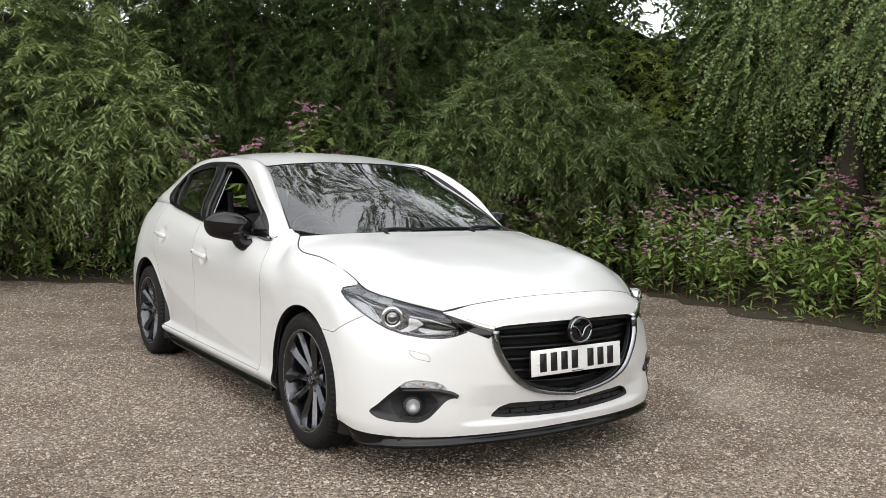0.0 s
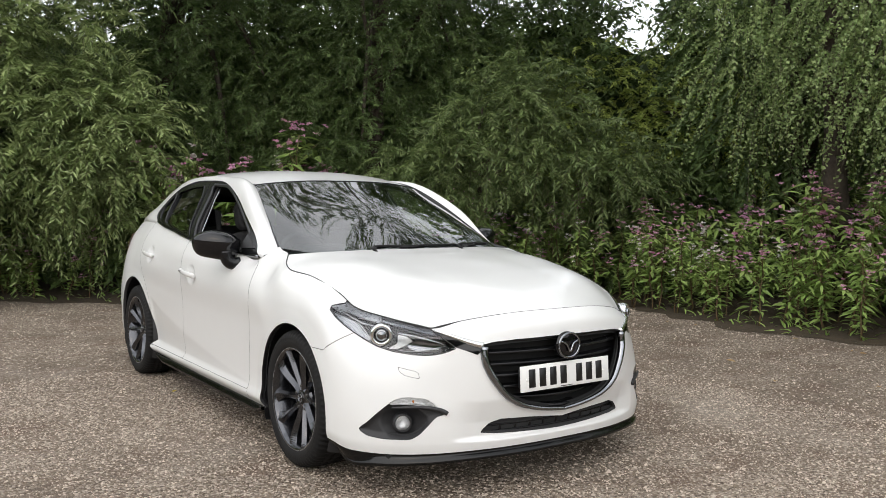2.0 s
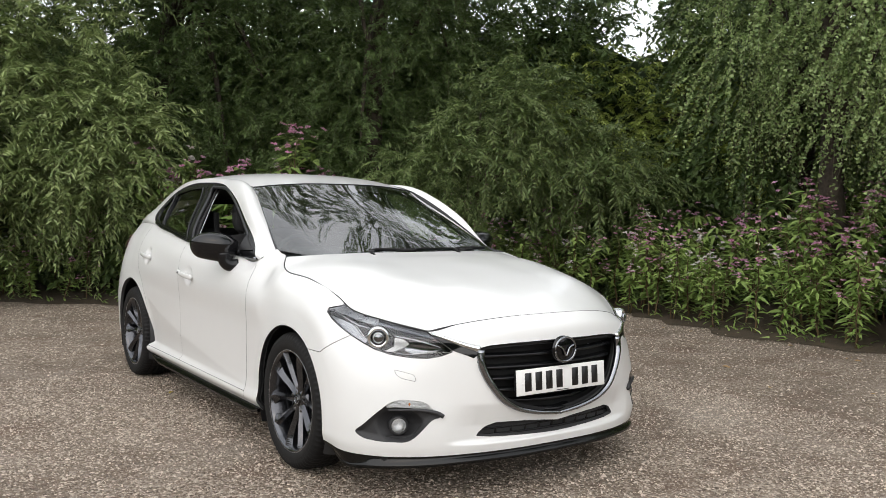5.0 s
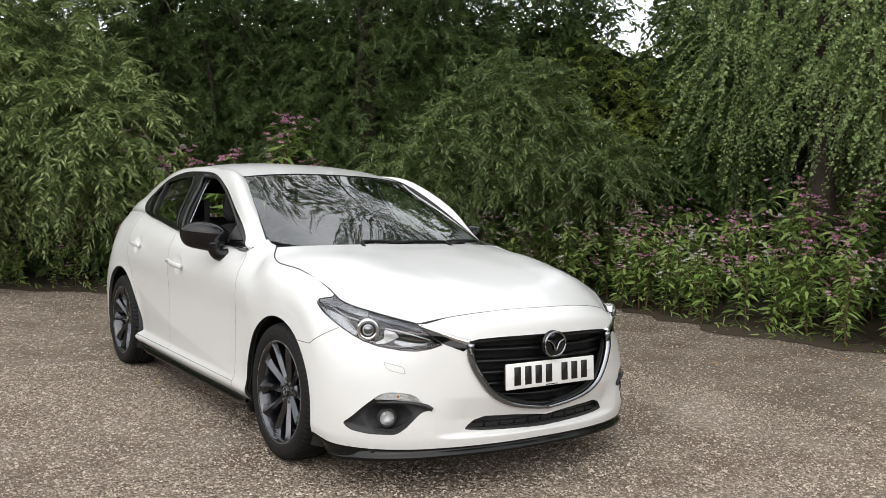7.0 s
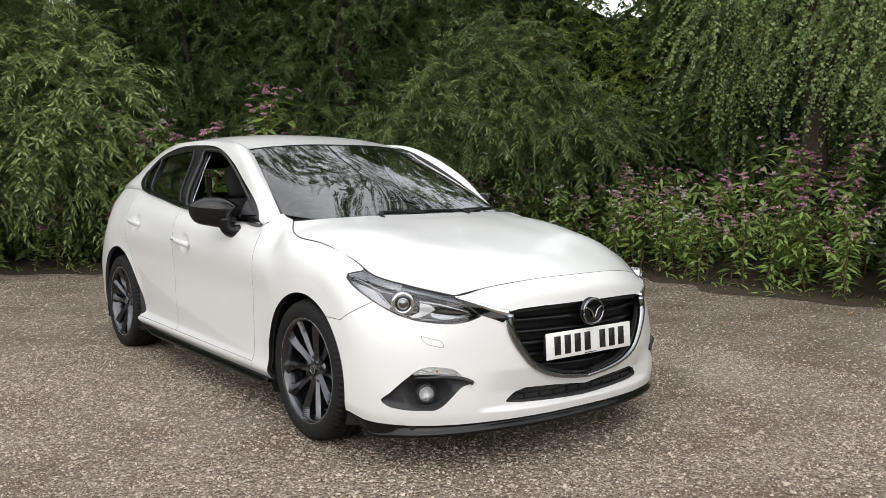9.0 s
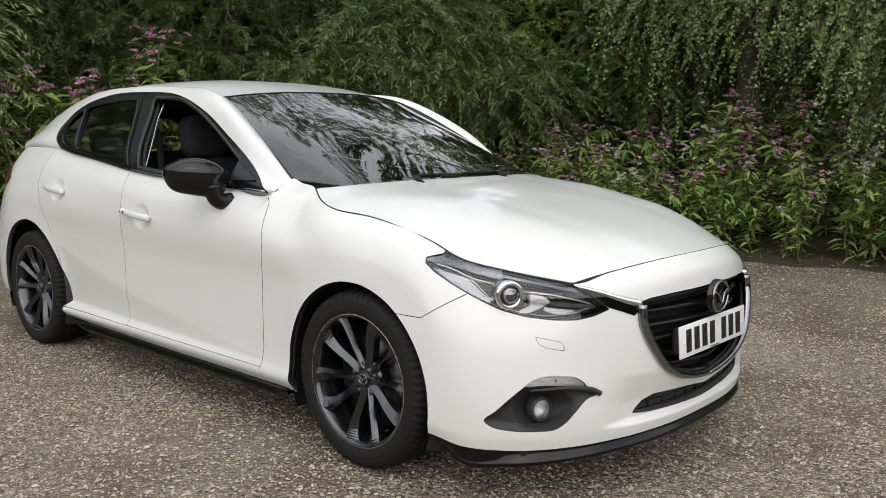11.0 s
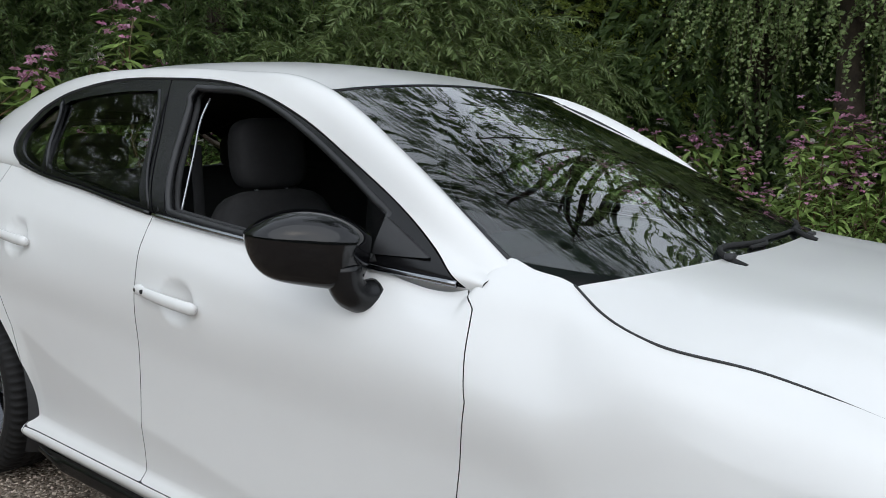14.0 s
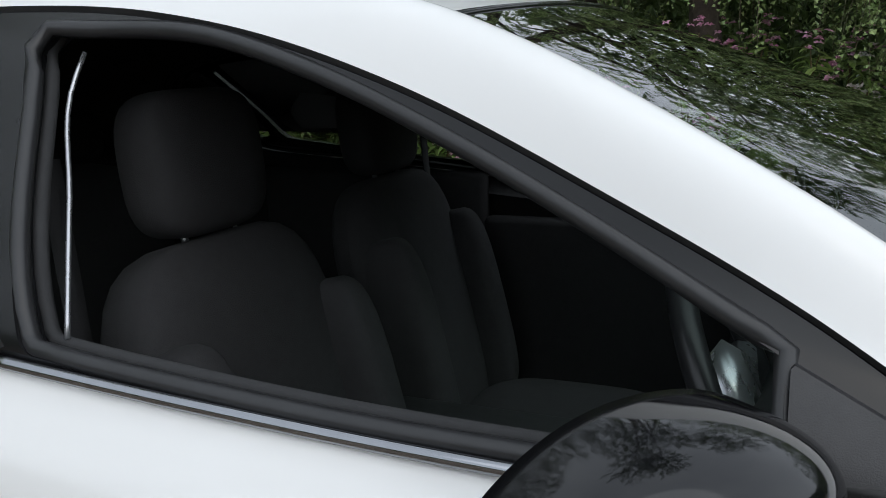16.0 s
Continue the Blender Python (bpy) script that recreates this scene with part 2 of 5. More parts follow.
def glass(name, tint, gloss=1.0, rough=0.0, ior=1.5):
    """A pane: clear with a tint, and a mirror that grows towards grazing angles."""
    m = bpy.data.materials.new(name)
    m.use_nodes = True
    nodes, links = m.node_tree.nodes, m.node_tree.links
    nodes.remove(nodes["Principled BSDF"])
    t, g, s, f = (nodes.new("ShaderNode" + k) for k in ("BsdfTransparent", "BsdfGlossy", "MixShader", "Fresnel"))
    t.inputs["Color"].default_value, g.inputs["Roughness"].default_value = (*tint, 1), rough
    f.inputs["IOR"].default_value = ior
    # both faces of the pane reflect: g F / (1 + (g - 1) F)
    up, low, a = (nodes.new("ShaderNodeMath") for _ in range(3))
    up.operation, low.operation, a.operation, a.use_clamp = "MULTIPLY", "MULTIPLY_ADD", "DIVIDE", True
    up.inputs[1].default_value = gloss
    low.inputs[1].default_value, low.inputs[2].default_value = max(0, gloss - 1), 1.0
    links.new(f.outputs[0], up.inputs[0])
    links.new(f.outputs[0], low.inputs[0])
    links.new(up.outputs[0], a.inputs[0])
    links.new(low.outputs[0], a.inputs[1])
    links.new(a.outputs[0], s.inputs[0])
    links.new(t.outputs[0], s.inputs[1])
    links.new(g.outputs[0], s.inputs[2])
    links.new(s.outputs[0], nodes["Material Output"].inputs["Surface"])
    return m


def gravel_bed():
    """Compacted gravel: pebble cells at two sizes with raised stones, dusty and reddish patches."""
    m = bpy.data.materials.new("gravel_bed")
    m.use_nodes = True
    nodes, links = m.node_tree.nodes, m.node_tree.links
    b = nodes["Principled BSDF"]
    b.inputs["Roughness"].default_value, b.inputs["Specular IOR Level"].default_value = .95, .25
    tex = nodes.new("ShaderNodeTexCoord")
    last, heights = None, []
    for scale, share in ((62, None), (130, .5)):
        v, sep, ramp = nodes.new("ShaderNodeTexVoronoi"), nodes.new("ShaderNodeSeparateColor"), nodes.new("ShaderNodeValToRGB")
        v.inputs["Scale"].default_value = scale
        links.new(tex.outputs["Object"], v.inputs["Vector"])
        links.new(v.outputs["Color"], sep.inputs["Color"])
        links.new(sep.outputs["Red"], ramp.inputs["Fac"])
        e = ramp.color_ramp.elements
        e[0].position, e[0].color = 0.0, (.065, .049, .037, 1)
        e[1].position, e[1].color = 1.0, (.62, .55, .46, 1)
        for pos, col in ((.40, (.190, .147, .112, 1)), (.78, (.33, .27, .21, 1))):
            e.new(pos).color = col
        heights.append(v.outputs["Distance"])
        if last is None:
            last = ramp.outputs["Color"]
        else:
            mix = nodes.new("ShaderNodeMix")
            mix.data_type = "RGBA"
            mix.inputs["Factor"].default_value = share
            links.new(last, mix.inputs["A"])
            links.new(ramp.outputs["Color"], mix.inputs["B"])
            last = mix.outputs["Result"]
    for scale, colour, lo, hi in ((1.1, (.135, .105, .080, 1), .42, .66), (2.3, (.150, .098, .070, 1), .52, .68), (.8, (.36, .32, .27, 1), .56, .74)):
        n, r, mix = nodes.new("ShaderNodeTexNoise"), nodes.new("ShaderNodeMapRange"), nodes.new("ShaderNodeMix")
        n.inputs["Scale"].default_value, n.inputs["Detail"].default_value = scale, 7
        r.inputs["From Min"].default_value, r.inputs["From Max"].default_value, r.inputs["To Max"].default_value = lo, hi, .6
        mix.data_type = "RGBA"
        mix.inputs["B"].default_value = colour
        links.new(tex.outputs["Object"], n.inputs["Vector"])
        links.new(n.outputs["Fac"], r.inputs["Value"])
        links.new(r.outputs["Result"], mix.inputs["Factor"])
        links.new(last, mix.inputs["A"])
        last = mix.outputs["Result"]
    links.new(last, b.inputs["Base Color"])
    bump = nodes.new("ShaderNodeBump")
    bump.invert = True
    bump.inputs["Strength"].default_value, bump.inputs["Distance"].default_value = .9, .012
    links.new(heights[0], bump.inputs["Height"])
    fine = nodes.new("ShaderNodeBump")
    fine.invert = True
    fine.inputs["Strength"].default_value, fine.inputs["Distance"].default_value = .7, .006
    links.new(heights[1], fine.inputs["Height"])
    links.new(bump.outputs["Normal"], fine.inputs["Normal"])
    links.new(fine.outputs["Normal"], b.inputs["Normal"])
    return m


PAINT = material("pearl_white_paint", (.74, .74, .73), rough=.34, coat=.7, spec=.35, vary=.03, scale=1.3, bump=.004, bump_scale=900)
# shade of the panel gaps, put into a dark colour
SHUT_LINE = material("shadowed_shut_line", (.035, .035, .036), rough=.8, vary=.3, scale=20)
LIP_BLACK = material("black_lip", (.005, .005, .005), rough=.16, vary=.3, scale=20, spec=.35)
GLOSS_BLACK = material("gloss_black", (.004, .004, .005), rough=.05, vary=.3, scale=20)
TRIM_BLACK = material("satin_black_trim", (.007, .0072, .008), rough=.24, vary=.25, scale=5, spec=.35)
PLASTIC = material("grained_black_plastic", (.022, .022, .024), rough=.55, vary=.3, scale=25, bump=.12, bump_scale=700)
RUBBER = material("tyre_rubber", (.009, .009, .0095), rough=.7, vary=.5, scale=9, bump=.08, bump_scale=240, colour2=(.015, .0145, .014), spec=.25)
GUNMETAL = material("gunmetal_alloy", (.075, .078, .088), rough=.2, metal=.9, coat=.8, vary=.3, scale=12)
DARK_ALLOY = material("dark_alloy_barrel", (.02, .021, .023), rough=.35, metal=.6, vary=.3, scale=16)
CHROME = material("bright_chrome", (.78, .79, .8), rough=.07, metal=1.0, vary=.08, scale=10)
SMOKED_CHROME = material("smoked_chrome", (.30, .31, .33), rough=.12, metal=1.0, vary=.15, scale=10)
SATIN_SILVER = material("satin_silver", (.42, .43, .45), rough=.28, metal=.8, vary=.15, scale=12)
STEEL = material("brake_steel", (.16, .155, .15), rough=.42, metal=1.0, vary=.4, scale=18, bump=.05, bump_scale=200)
VOID = material("black_recess", (.006, .006, .006), rough=.8, vary=.3, scale=20)
CLOTH = material("black_seat_cloth", (.032, .032, .034), rough=.9, vary=.3, scale=30, bump=.2, bump_scale=600)
LINING = material("charcoal_lining", (.026, .0265, .028), rough=.85, vary=.25, scale=14, bump=.1, bump_scale=300)
PALE_LINING = material("pale_grey_pillar_lining", (.50, .52, .50), rough=.8, vary=.1, scale=14, bump=.1, bump_scale=300)
DASH = material("dashboard_plastic", (.014, .0155, .016), rough=.7, vary=.25, scale=16)
PLATE = material("white_reflective_plate", (.82, .82, .80), rough=.35, vary=.05, scale=6)
INK = material("black_plate_ink", (.008, .008, .008), rough=.4, vary=.2, scale=30)
RED_LENS = material("red_lamp_lens", (.35, .008, .012), rough=.08, coat=.8, vary=.3, scale=20)
AMBER = material("amber_bulb", (.75, .25, .05), rough=.25, vary=.2, scale=30)
REFLECTOR = material("lamp_reflector", (.86, .86, .86), rough=.3, metal=.45, vary=.25, scale=55, bump=.5, bump_scale=70)
SCREEN_GLASS = glass("windscreen_glass", (.66, .78, .72), gloss=3.0, ior=1.52)
CLEAR_GLASS = glass("clear_side_glass", (.72, .78, .74), gloss=1.0)
PRIVACY_GLASS = glass("dark_privacy_glass", (.64, .68, .64), gloss=1.0)
LAMP_GLASS = glass("clear_lamp_lens", (.90, .91, .92), gloss=1.8)
MIRROR = material("mirror_silver", (.85, .86, .86), rough=.02, metal=1.0, vary=.03, scale=5)
SEAL = material("rubber_seal", (.026, .0265, .028), rough=.32, vary=.2, scale=20, spec=.35)


# ---- the car's skin: x out from the middle, y back from the front axle, z up ----
L0 = [(0, -.895, .215), (.25, -.88, .213), (.45, -.83, .208), (.62, -.745, .20), (.78, -.60, .195), (.855, -.47, .20), (.875, -.36, .22),
      (.87, 0, .21), (.862, .2, .207), (.858, .3, .206), (.855, .37, .205), (.855, .5, .205), (.855, .575, .205), (.855, .6, .205), (.855, .85, .205), (.855, 1.15, .205), (.855, 1.65, .21), (.86, 2.25, .22),
      (.87, 2.7, .24), (.86, 3.1, .26), (.74, 3.42, .27), (.42, 3.53, .28), (0, 3.55, .28)]
L1 = [(0, -.905, .262), (.25, -.89, .262), (.45, -.84, .265), (.63, -.75, .27), (.79, -.605, .275), (.868, -.47, .28), (.888, -.36, .285),
      (.885, 0, .285), (.881, .2, .285), (.879, .3, .285), (.878, .37, .285), (.876, .5, .285), (.875, .575, .285), (.875, .6, .285), (.875, .85, .287), (.875, 1.15, .29), (.875, 1.65, .292), (.878, 2.25, .34),
      (.888, 2.7, .37), (.872, 3.1, .38), (.75, 3.44, .38), (.43, 3.55, .38), (0, 3.57, .38)]
L2 = [(0, -.925, .33), (.25, -.905, .335), (.45, -.845, .35), (.64, -.74, .37), (.795, -.59, .39), (.872, -.465, .40), (.891, -.355, .41),
      (.889, 0, .42), (.882, .2, .42), (.878, .3, .42), (.875, .37, .42), (.87, .5, .42), (.867, .575, .42), (.866, .6, .42), (.863, .85, .425), (.862, 1.15, .43), (.864, 1.65, .45), (.876, 2.25, .50),
      (.893, 2.7, .53), (.878, 3.1, .53), (.76, 3.43, .52), (.43, 3.54, .52), (0, 3.56, .52)]
L3 = [(0, -.935, .50), (.25, -.912, .505), (.45, -.845, .51), (.64, -.715, .53), (.785, -.56, .555), (.862, -.44, .58), (.888, -.345, .60),
      (.893, 0, .61), (.889, .2, .61), (.888, .3, .61), (.886, .37, .61), (.882, .5, .61), (.879, .575, .61), (.878, .6, .61), (.876, .85, .615), (.876, 1.15, .62), (.879, 1.65, .64), (.888, 2.25, .68),
      (.895, 2.7, .70), (.87, 3.1, .70), (.75, 3.38, .70), (.43, 3.48, .70), (0, 3.5, .70)]
L4 = [(0, -.92, .68), (.25, -.895, .672), (.45, -.83, .652), (.60, -.72, .645), (.76, -.53, .665), (.835, -.40, .715), (.86, -.30, .755),
      (.878, 0, .79), (.882, .2, .798), (.883, .3, .799), (.884, .37, .80), (.884, .5, .803), (.884, .575, .804), (.884, .6, .805), (.886, .85, .808), (.888, 1.15, .81), (.892, 1.65, .825), (.893, 2.25, .86),
      (.875, 2.7, .88), (.83, 3.1, .89), (.72, 3.32, .88), (.42, 3.42, .87), (0, 3.44, .87)]
L5 = [(0, -.86, .785), (.25, -.835, .778), (.45, -.765, .75), (.565, -.698, .718), (.69, -.53, .757), (.765, -.385, .795), (.769, -.27, .838),
      (.782, 0, .901), (.808, .19, .924), (.778, .295, .948), (.725, .39, .984), (.711, .49, 1.0), (.706, .566, 1.014), (.785, .600, .954), (.80, .85, .966), (.815, 1.15, .978), (.83, 1.64, 1.013), (.79, 2.25, 1.077),
      (.76, 2.7, 1.11), (.71, 3.1, 1.10), (.62, 3.27, 1.05), (.38, 3.35, 1.03), (0, 3.38, 1.03)]
BULGE = 0.014
L4b = []
for p, q in zip(L4, L5):
    d = np.subtract(q, p)
    out = np.array([p[0] ** 2, (p[1] - 1.3) * 0.25, 0.0]) if abs(p[1] - 1.3) > 1.9 else np.array([1.0, 0, 0])
    out = out / np.linalg.norm(out) + np.array([0, 0, 0.6])
    L4b.append(np.add(p, q) / 2 + BULGE * out)
# the shoulder runs straight on below the windscreen's corner
for i in (11, 12):
    k = (L4[i][1] - L4[10][1]) / (L4[13][1] - L4[10][1])
    L4b[i] = L4b[10] * (1 - k) + L4b[13] * k
L0b = [((.5 * (p[0] + q[0]) + .004 * (p[0] > 0), .5 * (p[1] + q[1]), .5 * (p[2] + q[2])) if not .3 < p[1] < 2.3 else (.887, p[1], .252)) for p, q in zip(L0, L1)]
L1 = [p if not .3 < p[1] < 2.3 else (p[0] - .010, p[1], p[2] + .012) for p in L1]
L2 = [p if not .3 < p[1] < 2.3 else (p[0] * .35 + .880 * .65, p[1], p[2]) for p in L2]
L1 = [p if not .3 < p[1] < 2.3 else (.878, p[1], .300) for p in L1]
# the wing's shoulder stays full up to the pillar's foot
FULL = {8: .003, 9: .006, 10: .011, 11: .016, 12: .019}
L4c = [(np.asarray(p) + q) / 2 + np.array((.7 * (q[0] > 0), 0, .7)) * FULL.get(i, .002) for i, (p, q) in enumerate(zip(L4b, L5))]
BAND = patch(np.array([L0, L0b, L1, L2, L3, L4, L4b, L4c, L5]).transpose(1, 0, 2), 520, 84, along=(True, True), tame=True)

HOOD = patch([
    [(0, -.86, .785), (.25, -.835, .778), (.45, -.765, .75), (.565, -.698, .718)],
    [(0, -.62, .858), (.27, -.605, .857), (.51, -.56, .838), (.69, -.53, .757)],
    [(0, -.385, .911), (.29, -.385, .910), (.56, -.385, .889), (.765, -.385, .795)],
    [(0, -.25, .936), (.29, -.25, .934), (.57, -.25, .916), (.769, -.27, .838)],
    [(0, -.07, .967), (.30, -.06, .963), (.58, -.03, .956), (.782, 0, .901)],
    [(0, .07, .985), (.30, .09, .982), (.60, .15, .972), (.808, .19, .924)],
    [(0, .17, .994), (.30, .19, .993), (.57, .245, .985), (.778, .295, .948)],
    [(0, .255, 1.004), (.30, .275, 1.003), (.56, .325, .995), (.725, .39, .984)]], 90, 70, across=(True, False))
WINDSCREEN = patch([
    [(0, .22, .985), (.35, .25, .985), (.61, .36, .99), (.702, .556, 1.010)],
    [(0, .66, 1.205), (.33, .715, 1.20), (.56, .80, 1.192), (.648, .86, 1.183)],
    [(0, 1.13, 1.388), (.29, 1.155, 1.383), (.49, 1.195, 1.366), (.572, 1.212, 1.354)]], 60, 50, across=(True, False))
ROOF = patch([
    [(0, 1.14, 1.393), (.29, 1.165, 1.388), (.49, 1.205, 1.371), (.572, 1.222, 1.36)],
    [(0, 1.5, 1.452), (.29, 1.5, 1.445), (.48, 1.5, 1.423), (.56, 1.5, 1.402)],
    [(0, 2.0, 1.474), (.28, 2.0, 1.467), (.47, 2.0, 1.445), (.55, 2.0, 1.426)],
    [(0, 2.6, 1.446), (.27, 2.6, 1.438), (.45, 2.6, 1.412), (.53, 2.6, 1.390)],
    [(0, 3.05, 1.385), (.26, 3.05, 1.375), (.43, 3.04, 1.34), (.50, 3.02, 1.29)],
    [(0, 3.33, 1.345), (.25, 3.31, 1.335), (.41, 3.27, 1.30), (.47, 3.22, 1.24)]], 80, 50, across=(True, False))
TAIL = patch([
    [(0, 3.29, 1.33), (.25, 3.27, 1.32), (.41, 3.23, 1.285), (.47, 3.20, 1.23)],
    [(0, 3.38, 1.19), (.28, 3.36, 1.18), (.5, 3.28, 1.15), (.60, 3.2, 1.13)],
    [(0, 3.38, 1.03), (.30, 3.36, 1.033), (.55, 3.30, 1.045), (.66, 3.24, 1.07)]], 40, 40, across=(True, False))
BELT = np.array([(.785, .59, .954), (.80, .85, .966), (.815, 1.15, .978), (.83, 1.64, 1.013), (.81, 2.014, 1.055), (.775, 2.5, 1.097), (.745, 2.85, 1.112), (.68, 3.18, 1.09)])
RAIL = np.array([(.705, .571, 1.018), (.652, .845, 1.184), (.58, 1.19, 1.35), (.56, 1.6, 1.41), (.55, 2.05, 1.424), (.53, 2.55, 1.395), (.505, 2.95, 1.305), (.475, 3.2, 1.23)])
MID = (BELT + RAIL) / 2 + np.array([.026, 0, .018])
MID[0] = (BELT[0] + RAIL[0]) / 2 + (.006, 0, .006)
BELT, MID, RAIL = (np.concatenate([[row[0] - .2 * (row[1] - row[0])], row]) for row in (BELT, MID, RAIL))
CREST = RAIL + np.interp(RAIL[:, 1], (.56, .85, 1.1, 1.5), (.1, .8, 1, .4))[:, None] * (.010, 0, .007)
SIDE = patch(np.stack([BELT + (-.030, 0, -.035), BELT, MID, CREST, RAIL], 1), 320, 70)


# ---- the car ----
car = thing("hatchback_car", "pearl white five-door hatchback with black trim, parked on gravel", "car")
band_mesh, side_mesh = tris(BAND), tris(SIDE)
band_mesh, side_mesh = (band_mesh[0], band_mesh[1][:, ::-1]), (side_mesh[0], side_mesh[1][:, ::-1])
# the pillar ends at its seam with the front wing
side_mesh = clip(side_mesh, lambda V: V[:, 1] - .563 + .3 * (V[:, 2] - .954))
for hy, hz, hr in ((1.445, .815, 1.0), (2.31, .893, 1.0)):
    d2 = ((band_mesh[0][:, 1] - hy) / .072) ** 2 + ((band_mesh[0][:, 2] - hz) / .056) ** 2
    band_mesh[0][:, 0] -= np.where(band_mesh[0][:, 0] > .7, .020 * np.clip(1 - d2, 0, 1) ** .8, 0)
for ay, az, ar in ((.006, .312, .371), (2.69, .335, .38)):
    d = np.hypot(band_mesh[0][:, 1] - ay, band_mesh[0][:, 2] - az) - ar
    band_mesh[0][:, 0] += np.where(band_mesh[0][:, 0] > .8, .0045 * np.clip(1 - np.abs(d) / .07, 0, 1), 0)
# the scooped lower doors: a facet that leans in below a line rising to the rear
sy, sz = band_mesh[0][:, 1], band_mesh[0][:, 2]
rise = np.interp(sy, (.45, .60, 1.0, 1.6, 2.1, 2.3, 2.4), (.30, .312, .35, .43, .53, .60, .60))
scoop = .13 * np.clip(rise - np.maximum(sz, .300), 0, 1) * np.clip((sz - .268) / .032, 0, 1) * np.clip((2.42 - sy) / .12, 0, 1)
band_mesh[0][:, 0] -= np.where((band_mesh[0][:, 0] > .8) & (sy > .4) & (sy < 2.42), scoop, 0)
bx, bz = np.abs(band_mesh[0][:, 0]), band_mesh[0][:, 2]
dent = np.interp(bz, (.248, .262, .325, .42), (0, 1, 1, 0)) * np.clip((.54 - bx) / .12, 0, 1)
band_mesh[0][:, 1] += np.where(band_mesh[0][:, 1] < -.5, .024 * dent, 0)
HALF_GAP = 0.0014


def side_view(V):
    return V[:, [1, 2]]


def front_view(V):
    return V[:, [0, 2]]


def corner_view(V):
    return np.stack([(V[:, 0] + V[:, 1]) / math.sqrt(2), V[:, 2]], 1)


def within(poly, view, gap=0.0):
    return lambda V: inside(poly, view(V)) - gap


def outside(poly, view, gap=0.0, where=None):
    def value(V):
        s = -inside(poly, view(V)) - gap
        return s if where is None else np.where(where(V), s, 1.0)
    return value


def cut(mesh, *values):
    for v in values:
        mesh = clip(mesh, v)
    return mesh


def inward(V):
    """Towards the middle of the car."""
    d = np.stack([-V[:, 0], np.clip(1.3 - V[:, 1], -1.2, 1.2) * 0.35, 0.5 - V[:, 2]], 1)
    return d / (np.linalg.norm(d, axis=1, keepdims=True) + 1e-9)


def straight_in(V):
    return np.tile((-1.0, 0, 0), (len(V), 1))


def both(name, mesh, mat, parent=car, label=""):
    """The same panel on the car's right and left."""
    right = part(name, flip(mesh), mat, parent if not isinstance(parent, tuple) else parent[0], label)
    left = part(name, mesh, mat, parent if not isinstance(parent, tuple) else parent[1], label)
    return right, left


DOOR_FRONT = [(.598, .954), (.561, .929), (.519, .762), (.54, .571), (.547, .348), (.56, .272)]
DOOR_MID = [(1.645, .272), (1.642, .45), (1.633, .694), (1.629, .881), (1.634, 1.02)]
DOOR_REAR = [(2.31, .272), (2.325, .42), (2.36, .60), (2.47, .76), (2.575, .92), (2.56, 1.10)]
BUMPER_POLY = [(-1.3, 0), (0, 0), (0, .605), (-.33, .605), (-.454, .687), (-.6, .82), (-.6, 1.2), (-1.3, 1.2)]
FENDER_POLY = [(-.454, .687), (-.33, .605), (0, .605), (0, 0), (.56, 0)] + DOOR_FRONT[::-1] + [(.60, 1.2), (-.6, 1.2), (-.6, .82)]
FRONT_DOOR_POLY = DOOR_FRONT + DOOR_MID + [(1.634, 1.3), (.598, 1.3)]
REAR_DOOR_POLY = DOOR_MID[::-1] + DOOR_REAR + [(2.56, 1.3), (1.634, 1.3)]
SILL_POLY = [(.56, 0), (2.31, 0), (2.31, .272), (.56, .272)]
REAR_BUMPER_POLY = [(3.03, 0), (3.9, 0), (3.9, .70), (3.2, .70), (3.09, .66), (3.06, .52)]
QUARTER_POLY = [(2.31, 0)] + DOOR_REAR + [(2.56, 1.4), (3.3, 1.4), (3.25, .705), (3.2, .70), (3.09, .66), (3.06, .52), (3.03, 0)]
HATCH_POLY = [(3.25, .705), (3.9, .70), (3.9, 1.4), (3.3, 1.4)]
LAMP_POLY = [(.389, .793), (.346, .801), (.315, .806), (.30, .84), (.1, .80), (-.085, .75), (-.094, .716), (-.136, .693), (-.182, .66), (-.207, .641),
             (-.154, .621), (-.098, .611), (-.025, .612), (.064, .622), (.135, .64), (.188, .662), (.245, .691), (.295, .719), (.348, .752), (.38, .78)]
FOG_POLY = ring([(.199, .293), (.16, .33), (.121, .366), (.08, .40), (.045, .426), (.005, .438), (-.045, .437), (-.097, .429), (-.122, .414), (-.138, .392), (-.168, .371),
                 (-.137, .359), (-.096, .318), (-.06, .282), (-.033, .266), (.031, .261), (.12, .264), (.174, .275)], 140)
DRL_POLY = ring([(.072, .404), (.041, .427), (.005, .436), (-.041, .435), (-.095, .427), (-.12, .414), (-.132, .397), (-.06, .402), (.014, .405)], 70)
WASHER_POLY = [(.036, .561), (-.051, .543), (-.06, .515), (.004, .527), (.027, .542)]
GRILLE_HALF = [(0, .678), (.1, .677), (.25, .674), (.36, .667), (.412, .655), (.418, .64), (.40, .575), (.372, .52), (.345, .478), (.29, .422), (.2, .382), (.1, .358), (0, .347)]
GRILLE_POLY = GRILLE_HALF + [(-.2, .347), (-.2, .678)]
INTAKE_POLY = [(-.2, .259), (0, .259), (.1, .261), (.2, .265), (.338, .271), (.405, .279), (.395, .295), (.369, .319), (.321, .335), (.186, .331), (.08, .322), (0, .312), (-.2, .312)]


def arch_front(V):
    return np.hypot(V[:, 1] - .006, V[:, 2] - .312) - .371


def arch_rear(V):
    return np.hypot(V[:, 1] - 2.69, V[:, 2] - .335) - .38


def ahead(V):
    return V[:, 1] < -.3


